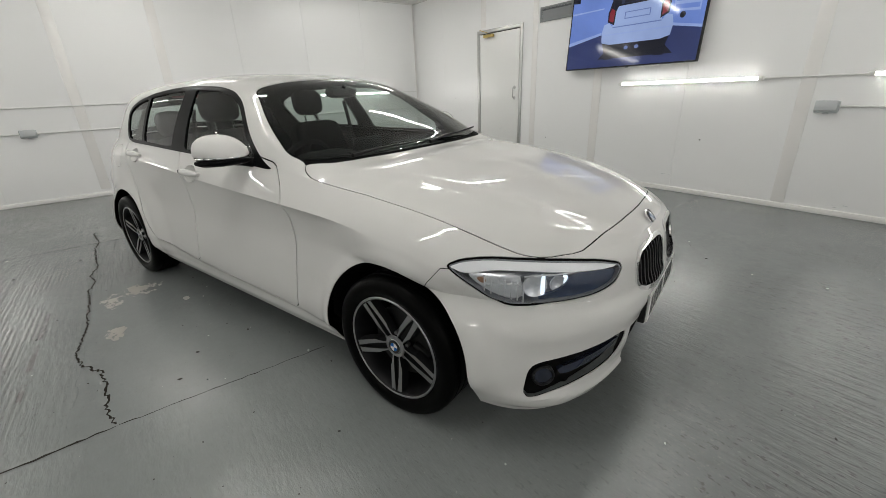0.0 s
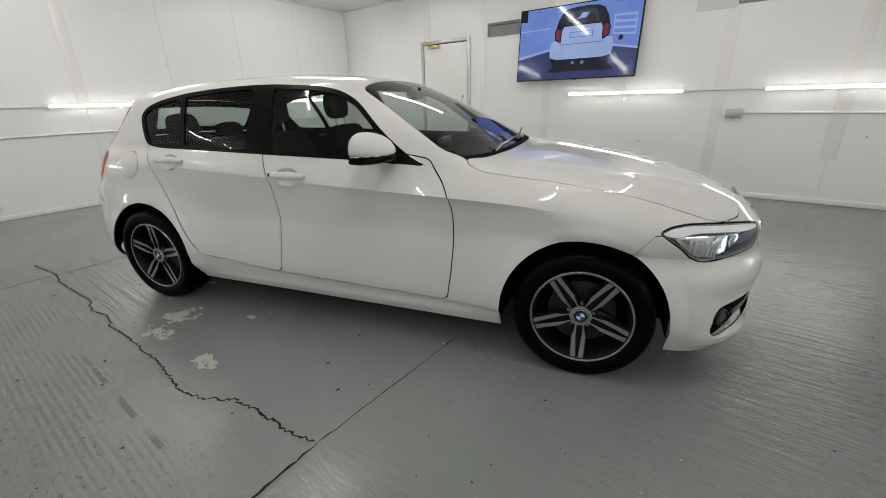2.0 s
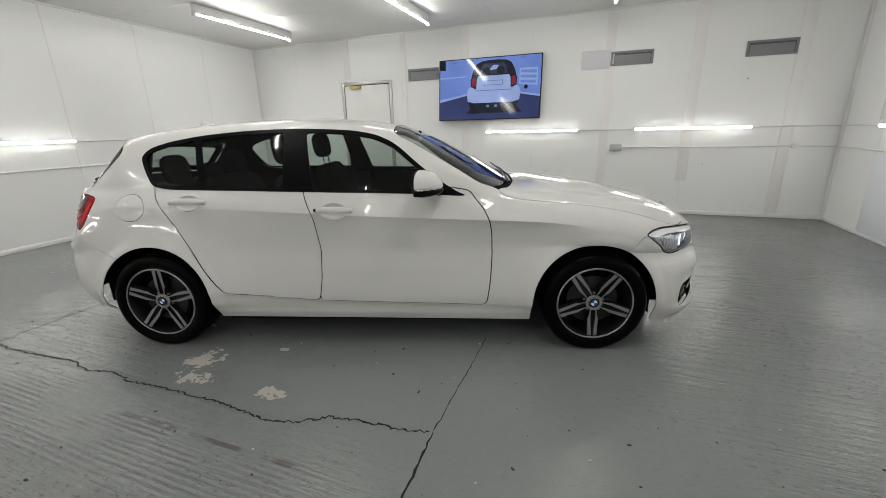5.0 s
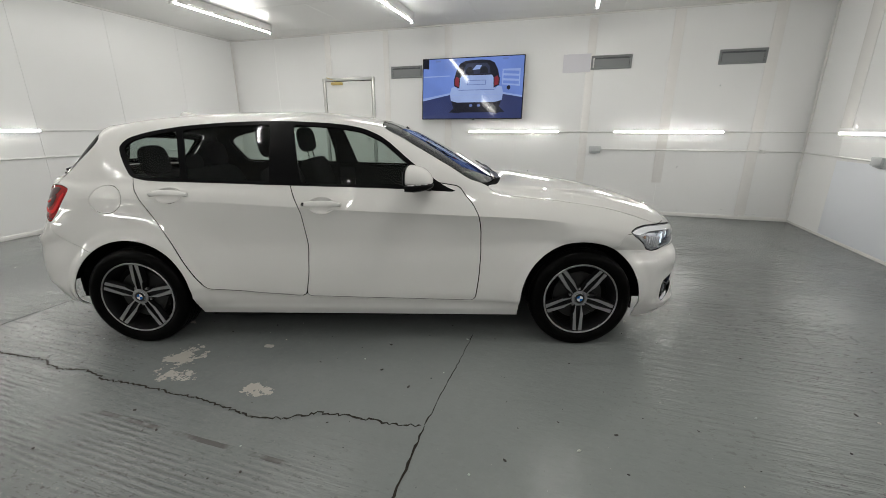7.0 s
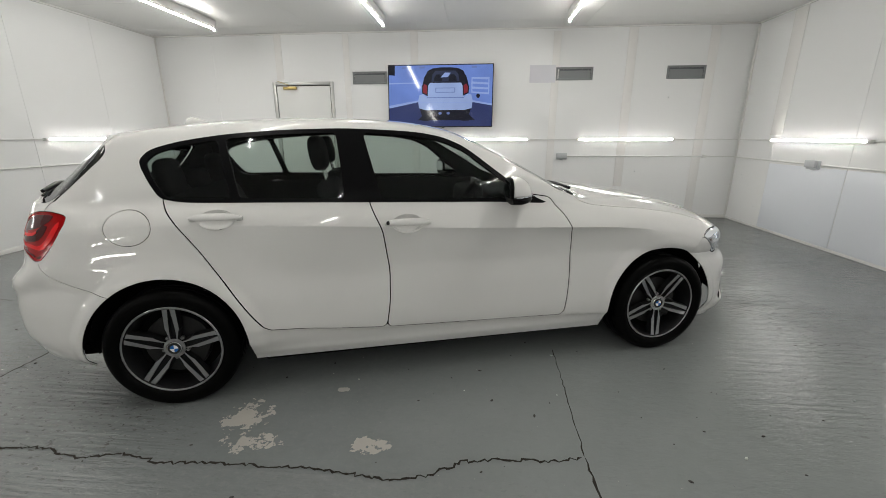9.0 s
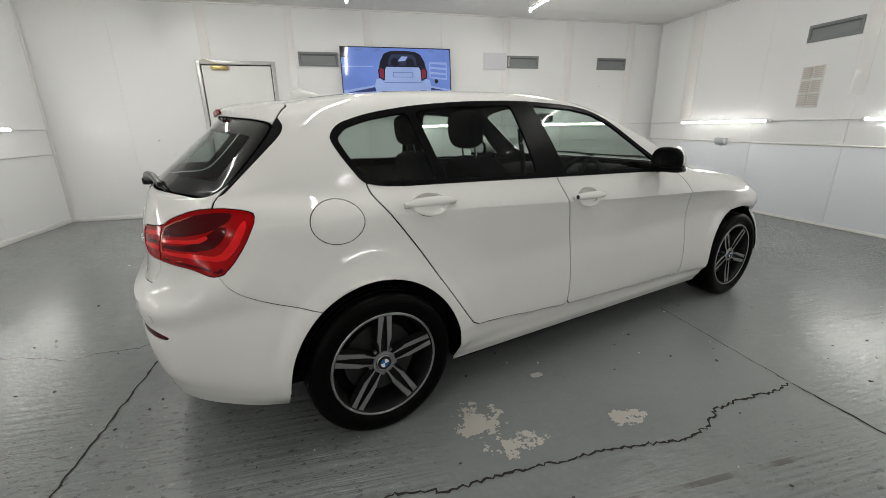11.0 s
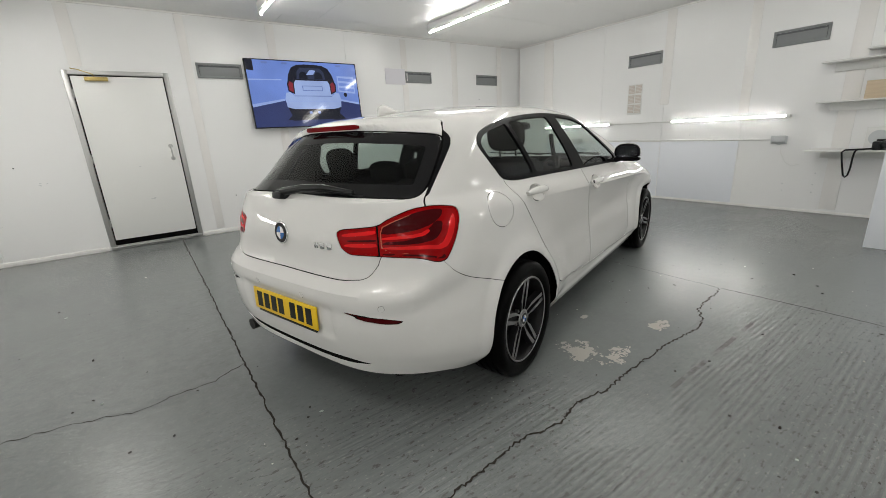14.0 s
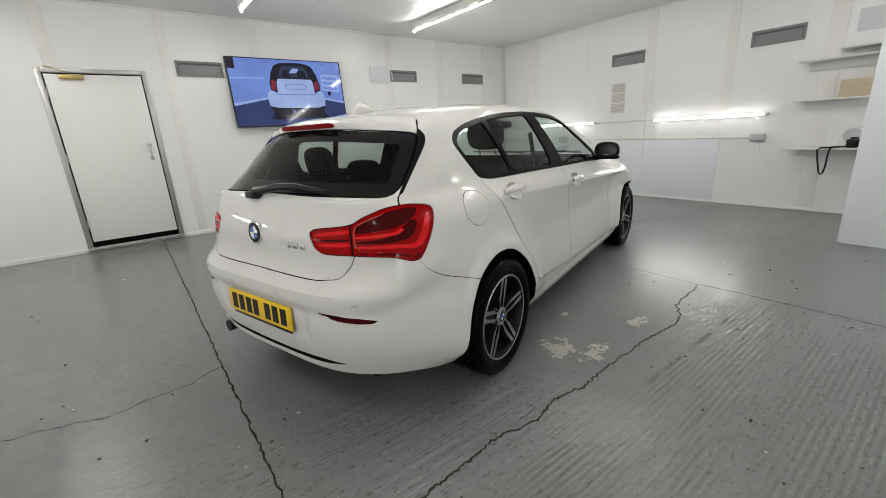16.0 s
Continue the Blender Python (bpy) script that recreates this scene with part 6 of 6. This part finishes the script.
# ---- rear lamps, plate, badge, wiper ----
taila, tailz = TAILQ(taillamp.V)
divider = -1.049
outer, innerp = taillamp.cut(divider + 0.004 - taila), taillamp.cut(taila - divider + 0.004)
for side in (-1, 1):
    sheet_object("lamp_back", [(taillamp, side)], TRIM, CAR, lip=0, offset=-0.014)
    for sh, nm in ((outer, "tail_lamp"), (innerp, "tailgate_lamp")):
        aa, bb = TAILQ(sh.V)
        edge_d = outline(TAIL, aa, bb, 1)
        rimd = sh.cut(-(edge_d + 0.006))
        core = sh.cut(edge_d + 0.006)
        lamp_ob = sheet_object(nm, [(core, side)], REDLAMP, CAR, lip=0.008, offset=-0.0035, label="red tail lamp lens with light guides")
        sheet_object("lamp_rim", [(rimd, side)], REDLAMP, lamp_ob, lip=0.008, offset=-0.001, label="bright red rim")
        if nm == "tail_lamp":
            guides = (("upper_band", REDDARK, [(-0.775, 0.945), (-0.785, 0.918), (-0.83, 0.892), (-0.90, 0.876), (-1.035, 0.866), (-1.035, 0.893), (-0.99, 0.914), (-0.90, 0.942), (-0.82, 0.950)], -0.0022),
                      ("dark_band", REDDARK, [(-0.780, 0.900), (-0.790, 0.860), (-0.82, 0.833), (-0.90, 0.825), (-1.035, 0.829), (-1.035, 0.839), (-0.93, 0.841), (-0.875, 0.856), (-0.84, 0.880), (-0.81, 0.905)], -0.0024),
                      ("dark_band", REDDARK, [(-0.785, 0.775), (-0.80, 0.765), (-0.88, 0.784), (-1.035, 0.794), (-1.035, 0.788), (-0.88, 0.777), (-0.80, 0.756), (-0.778, 0.760)], -0.0024),
                      ("light_guide", REDBRIGHT, [(-0.733, 0.925), (-0.724, 0.895), (-0.742, 0.835), (-0.777, 0.792), (-0.88, 0.804), (-1.035, 0.809), (-1.035, 0.819), (-0.88, 0.819), (-0.795, 0.810), (-0.762, 0.855), (-0.748, 0.905)], -0.0010),
                      ("light_guide", REDBRIGHT, [(-0.835, 0.868), (-0.87, 0.851), (-1.035, 0.846), (-1.035, 0.857), (-0.88, 0.863), (-0.845, 0.878)], -0.0010),
                      ("edge_line", LAMPLINE, [(-1.038, 0.797), (-1.038, 0.892), (-0.99, 0.913), (-0.91, 0.938), (-0.91, 0.935), (-0.99, 0.910), (-1.034, 0.890), (-1.034, 0.800), (-0.87, 0.789), (-0.87, 0.786)], -0.0006))
        else:
            guides = (("light_guide", REDBRIGHT, [(-1.055, 0.885), (-1.19, 0.868), (-1.20, 0.855), (-1.055, 0.868)], -0.0012),
                      ("dark_band", REDDARK, [(-1.055, 0.850), (-1.195, 0.842), (-1.195, 0.834), (-1.055, 0.840)], -0.0024),
                      ("light_guide", REDBRIGHT, [(-1.055, 0.835), (-1.19, 0.828), (-1.19, 0.815), (-1.055, 0.818)], -0.0012))
        for gn, gm, pts, off in guides:
            g_ = inside(core, pts, TAILQ)
            if len(g_.F):
                sheet_object(gn, [(g_, side)], gm, lamp_ob, lip=0.002, offset=off)
rear_pose = facing((-2.160, 0.0, 0.487), Vector((-1, 0, 0.04)), -1, 0.004)
plate(rbump, rear_pose, YELLOW, BARS)
bm = bmesh.new()
add_box(bm, -0.24, 0.24, 0.002, 0.012, -0.072, -0.0575, bevel=0.002)
h = part("plate_holder", bm, BLACKP, rbump, smooth=True)
h.matrix_basis = rear_pose
p, n = spot(tailgate, 0.0, 0.843, ENDS)
badge(gate, facing((p[0], 0.0, p[2]), Vector((n[0], 0, n[2])), -1, 0.004), 0.053)
for y0, y1 in ((0.236, 0.244), (0.251, 0.259), (0.268, 0.294), (0.318, 0.345)):
    p, n = spot(tailgate, (y0 + y1) / 2, 0.808, ENDS)
    bm = bmesh.new()
    add_box(bm, (y0 - y1) / 2, (y1 - y0) / 2, -0.004, 0.002, -0.013, 0.013, bevel=0.0015)
    c = part("model_mark", bm, CHROME, gate, "plain chrome mark", smooth=True)
    c.matrix_basis = facing(p, n, -1, 0.001)
for side in (-1, 1):
    for y0, z0 in ((0.19, 0.585), (0.605, 0.592)):
        p, n = spot(rear_bumper, y0, z0, ENDS)
        c = part("parking_sensor", lathe([(0.0125, 0.0), (0.0125, -0.0015), (0.0115, -0.0015), (0.0112, -0.0003), (0.0005, -0.0006)], 24), PAINT, rbump, smooth=True)
        c.matrix_basis = facing(p, n, side, 0.0004)
        c = part("sensor_gap", lathe([(0.0137, 0.0003), (0.0124, 0.0001)], 24), BLACKP, rbump)
        c.matrix_basis = facing(p, n, side, 0.0006)
rod("exhaust_pipe", [(-1.7, 0.50, 0.235), (-2.10, 0.50, 0.238)], 0.032, BRAKE, CAR, 20, "dull steel exhaust pipe")

# the brake light sits in the rear face of the spoiler
bm = bmesh.new()
rings = []
for k in range(21):
    y0 = -0.20 + 0.02 * k
    near = tailgate.V[(np.abs(tailgate.V[:, 1] - abs(y0)) < 0.03) & (tailgate.V[:, 2] > 1.276) & (tailgate.V[:, 2] < 1.312)]
    xf = float(near[:, 0].min()) if len(near) else -1.79
    h = 0.011 if 0 < k < 20 else 0.006
    rings.append([bm.verts.new(v) for v in ((xf + 0.02, y0, 1.289 + h), (xf - 0.004, y0, 1.289 + h), (xf - 0.004, y0, 1.289 - h), (xf + 0.02, y0, 1.289 - h))])
for p, q in zip(rings, rings[1:]):
    for i in range(4):
        bm.faces.new((p[i], p[(i + 1) % 4], q[(i + 1) % 4], q[i]))
bm.faces.new(rings[0])
bm.faces.new(rings[-1][::-1])
bmesh.ops.recalc_face_normals(bm, faces=bm.faces)
part("brake_light", bm, REDBRAKE, gate, "red high brake light", smooth=True)
# rear wiper
bm = bmesh.new()
add_tube(bm, [(-2.062, 0.0, 1.0), (-2.075, 0.0, 1.018), (-2.072, -0.03, 1.03)], [0.022, 0.02, 0.016], 12)
add_tube(bm, [(-2.075, 0.0, 1.022), (-2.060, -0.14, 1.042), (-2.036, -0.24, 1.046), (-2.005, -0.40, 1.026)], [0.020, 0.017, 0.014, 0.009], 10)
add_box(bm, -2.100, -2.045, -0.012, 0.060, 0.990, 1.022, bevel=0.008)
bmesh.ops.recalc_face_normals(bm, faces=bm.faces)
part("rear_wiper", bm, BLACKP, CAR, "black rear wiper", smooth=True)
bm = bmesh.new()
add_tube(bm, [(-2.064, 0.06, 1.025), (-2.050, -0.12, 1.034), (-2.02, -0.30, 1.026), (-1.985, -0.44, 1.008)], 0.006, 6)
part("wiper_blade", bm, BLACKP, CAR, "black wiper blade", smooth=True)
# front wipers
for y0, y1, off in ((-0.52, 0.10, 0.0), (0.05, 0.62, 0.012)):
    pts = []
    for k in range(9):
        yy = y0 + (y1 - y0) * k / 8
        xx = 0.865 - 0.10 * abs(yy) ** 2.2 - 0.02 * k / 8 - off
        pts.append((xx, yy, float(roof_z(xx)) + 0.006 - 0.02 * abs(yy) ** 2))
    bm = bmesh.new()
    add_tube(bm, pts, 0.0055, 8)
    add_tube(bm, [(pts[0][0] + 0.018, pts[0][1], pts[0][2] - 0.010), (pts[2][0] + 0.012, pts[2][1], pts[2][2] + 0.003), (pts[4][0] + 0.004, pts[4][1], pts[4][2] + 0.004)], [0.010, 0.007, 0.005], 8)
    part("front_wiper", bm, BLACKP, CAR, "black windscreen wiper", smooth=True)

# shark-fin aerial
blob("roof_aerial", [((-1.44, 0, 1.3525), 0.004, 0.003, 2), ((-1.425, 0, 1.372), 0.014, 0.026, 2.2), ((-1.395, 0, 1.381), 0.022, 0.030, 2.2), ((-1.35, 0, 1.376), 0.026, 0.022, 2.2), ((-1.29, 0, 1.371), 0.020, 0.010, 2.2), ((-1.25, 0, 1.370), 0.006, 0.003, 2)], PAINT, CAR, "white shark-fin aerial")

# ---- interior ----
def cushion(name, dims, parent, bevel, m=None, mat=None, label=""):
    x0, x1, y0, y1, z0, z1 = dims
    bm = bmesh.new()
    bmesh.ops.create_cube(bm, size=2)
    bmesh.ops.subdivide_edges(bm, edges=bm.edges, cuts=7, use_grid_fill=True)
    p = 3.2 if bevel < 0.045 else 6.0
    for v in bm.verts:
        k = (abs(v.co.x) ** p + abs(v.co.y) ** p + abs(v.co.z) ** p) ** (1 / p)
        u = v.co / k
        v.co = ((x0 + x1) / 2 + u.x * (x1 - x0) / 2, (y0 + y1) / 2 + u.y * (y1 - y0) / 2, (z0 + z1) / 2 + u.z * (z1 - z0) / 2)
    if m is not None:
        bmesh.ops.transform(bm, matrix=m, verts=bm.verts)
    return part(name, bm, mat or FABRIC, parent, label, smooth=True)


for y in (-0.36, 0.36):
    s = cushion("front_seat", (-0.42, 0.12, y - 0.25, y + 0.25, 0.34, 0.52), CAR, 0.05, label="black cloth front seat")
    cushion("seat_back", (-0.07, 0.07, y - 0.235, y + 0.235, 0.0, 0.62), s, 0.05, Matrix.Translation((-0.42, 0, 0.46)) @ Matrix.Rotation(radians(-17), 4, "Y"))
    cushion("headrest", (-0.050, 0.050, y - 0.130, y + 0.130, 0.0, 0.195), s, 0.04, Matrix.Translation((-0.625, 0, 1.105)) @ Matrix.Rotation(radians(-8), 4, "Y"))
    for dy in (-0.06, 0.06):
        rod("headrest_post", [(-0.600, y + dy, 1.03), (-0.622, y + dy, 1.14)], 0.006, CHROME, s)
b = cushion("rear_seat", (-1.22, -0.72, -0.60, 0.60, 0.36, 0.54), CAR, 0.05, label="black cloth rear bench")
cushion("seat_back", (-0.07, 0.07, -0.60, 0.60, 0.0, 0.56), b, 0.05, Matrix.Translation((-1.20, 0, 0.47)) @ Matrix.Rotation(radians(-22), 4, "Y"))
for y in (-0.38, 0.0, 0.38):
    cushion("headrest", (-0.045, 0.045, y - 0.115, y + 0.115, 0.0, 0.20 if y else 0.12), b, 0.035, Matrix.Translation((-1.40, 0, 0.985)) @ Matrix.Rotation(radians(-10), 4, "Y"))
dash = cushion("dashboard", (0.36, 0.86, -0.70, 0.70, 0.66, 0.925), CAR, 0.05, mat=DASH, label="dark grey dashboard")
cushion("instrument_hood", (0.36, 0.58, -0.53, -0.20, 0.90, 0.965), dash, 0.025, mat=DASH)
box("centre_screen", (0.40, 0.415, -0.12, 0.12, 0.91, 1.0), BLACKP, dash, 0.004)
bm = bmesh.new()
tilt = Matrix.Translation((0.245, -0.36, 0.845)) @ Matrix.Rotation(radians(-66), 4, "Y")
ring_pts = [tilt @ Vector((0.178 * math.cos(a), 0.178 * math.sin(a), 0)) for a in (2 * math.pi * k / 40 for k in range(41))]
add_tube(bm, ring_pts, 0.0155, 10, caps=False)
for a in (0.0, math.pi, math.pi * 1.5):
    add_tube(bm, [tilt @ Vector((0.04 * math.cos(a), 0.04 * math.sin(a), 0.01)), tilt @ Vector((0.175 * math.cos(a), 0.175 * math.sin(a), 0))], 0.016, 8)
part("steering_wheel", bm, DASH, CAR, "black three-spoke steering wheel", smooth=True)
st = [o for o in CAR.children if o.name.startswith("steering_wheel")][0]
hubm = disc(0.062, 0.0, -0.03, 28, 0.012)
bmesh.ops.transform(hubm, matrix=tilt @ Matrix.Rotation(radians(90), 4, "X"), verts=hubm.verts)
part("steering_hub", hubm, DASH, st, smooth=True)
blob("interior_mirror", [((0.205, 0, 1.262), 0.115, 0.030, 3.0), ((0.225, 0, 1.264), 0.125, 0.035, 3.0), ((0.250, 0, 1.262), 0.09, 0.024, 2.5)], BLACKP, CAR, "black interior mirror")
rod("mirror_stalk", [(0.235, 0, 1.275), (0.25, 0, 1.30)], 0.012, BLACKP, CAR)
box("parcel_shelf", (-1.88, -1.40, -0.56, 0.56, 0.93, 0.95), FABRIC, CAR, 0.006)
box("cabin_floor", (-1.8, 0.9, -0.72, 0.72, 0.25, 0.30), INNER, CAR)
for side in (-1, 1):
    # dark trim inside the rearmost pillar
    bm = bmesh.new()
    loop = [(-1.45, 0.62, 0.95), (-1.74, 0.58, 0.95), (-1.60, 0.50, 1.19), (-1.47, 0.50, 1.22)]
    near, far = [bm.verts.new((x, side * y, z)) for x, y, z in loop], [bm.verts.new((x, side * (y - 0.012), z)) for x, y, z in loop]
    bm.faces.new(near)
    bm.faces.new(far[::-1])
    for i in range(4):
        bm.faces.new((near[i], near[(i + 1) % 4], far[(i + 1) % 4], far[i]))
    bmesh.ops.recalc_face_normals(bm, faces=bm.faces)
    part("pillar_trim", bm, DASH, CAR, "dark inner pillar trim")
    for nm, x0, x1 in (("door_card", -0.28, 0.66), ("door_card", -1.16, -0.33)):
        box(nm, (x0, x1, side * 0.722 - 0.008, side * 0.722 + 0.008, 0.30, 0.945), DASH, CAR, 0.006, "dark inner door trim")
    rod("seat_belt", [(-0.47, side * 0.60, 1.20), (-0.46, side * 0.66, 0.85), (-0.40, side * 0.62, 0.55)], 0.014, INNER, CAR, 6)

# ---- things on the low shelf, and the partition at its end ----
def build_camera():
    c = tagged(empty("camera_with_strap", pose(SX1 - 0.30, -0.52, 0.819, 0, 0, -30)), "black camera with a hanging strap on the shelf", "camera")
    box("camera_body", (-0.065, 0.065, -0.035, 0.035, 0, 0.095), BLACKP, c, 0.012)
    box("viewfinder", (-0.025, 0.025, -0.03, 0.03, 0.096, 0.118), BLACKP, c, 0.008)
    rod("lens_barrel", [(0, -0.036, 0.048), (0, -0.10, 0.048), (0, -0.125, 0.048)], [0.036, 0.034, 0.037], BLACKP, c, 20)
    return c


build_camera()
strap = bmesh.new()
pts = [(SX1 - 0.34, -0.47, 0.835), (SX1 - 0.40, -0.36, 0.828), (SX1 - 0.43, -0.27, 0.826), (SX1 - 0.440, -0.245, 0.80), (SX1 - 0.442, -0.262, 0.70), (SX1 - 0.445, -0.285, 0.60), (SX1 - 0.445, -0.297, 0.545), (SX1 - 0.445, -0.315, 0.522), (SX1 - 0.445, -0.335, 0.545), (SX1 - 0.445, -0.345, 0.62), (SX1 - 0.442, -0.345, 0.74), (SX1 - 0.438, -0.352, 0.81), (SX1 - 0.42, -0.37, 0.832), (SX1 - 0.34, -0.50, 0.835)]
add_tube(strap, pts, 0.0095, 8)
bmesh.ops.recalc_face_normals(strap, faces=strap.faces)
part("neck_strap", strap, BLACKP, bpy.data.objects["camera_with_strap"], "black woven strap").matrix_parent_inverse = bpy.data.objects["camera_with_strap"].matrix_basis.inverted()
dial = tagged(empty("round_dial", pose(SX1 - 0.10, -0.47, 0.819, 0, 0, -90)), "white upright panel with a grey round dial", "dial")
box("panel", (-0.11, 0.11, -0.012, 0.012, 0, 0.245), PLASTIC, dial, 0.004)
dd = part("dial_face", disc(0.085, -0.012, -0.018, 36, 0.002), GREYBOX, dial, "grey round face", smooth=True)
dd.matrix_basis = Matrix.Translation((0.0, 0, 0.125))
tagged(box("marker_pen", (SX1 - 0.24, SX1 - 0.12, -0.72, -0.69, 1.374, 1.396), BLACKP, bevel=0.006), "black marker pen on the shelf", "pen")
tagged(box("partition", (0.255, 0.31, -2.2, -0.73, 0.0, 2.3), PARTM, bevel=0.004), "free-standing white partition panel", "partition", kind="structure")
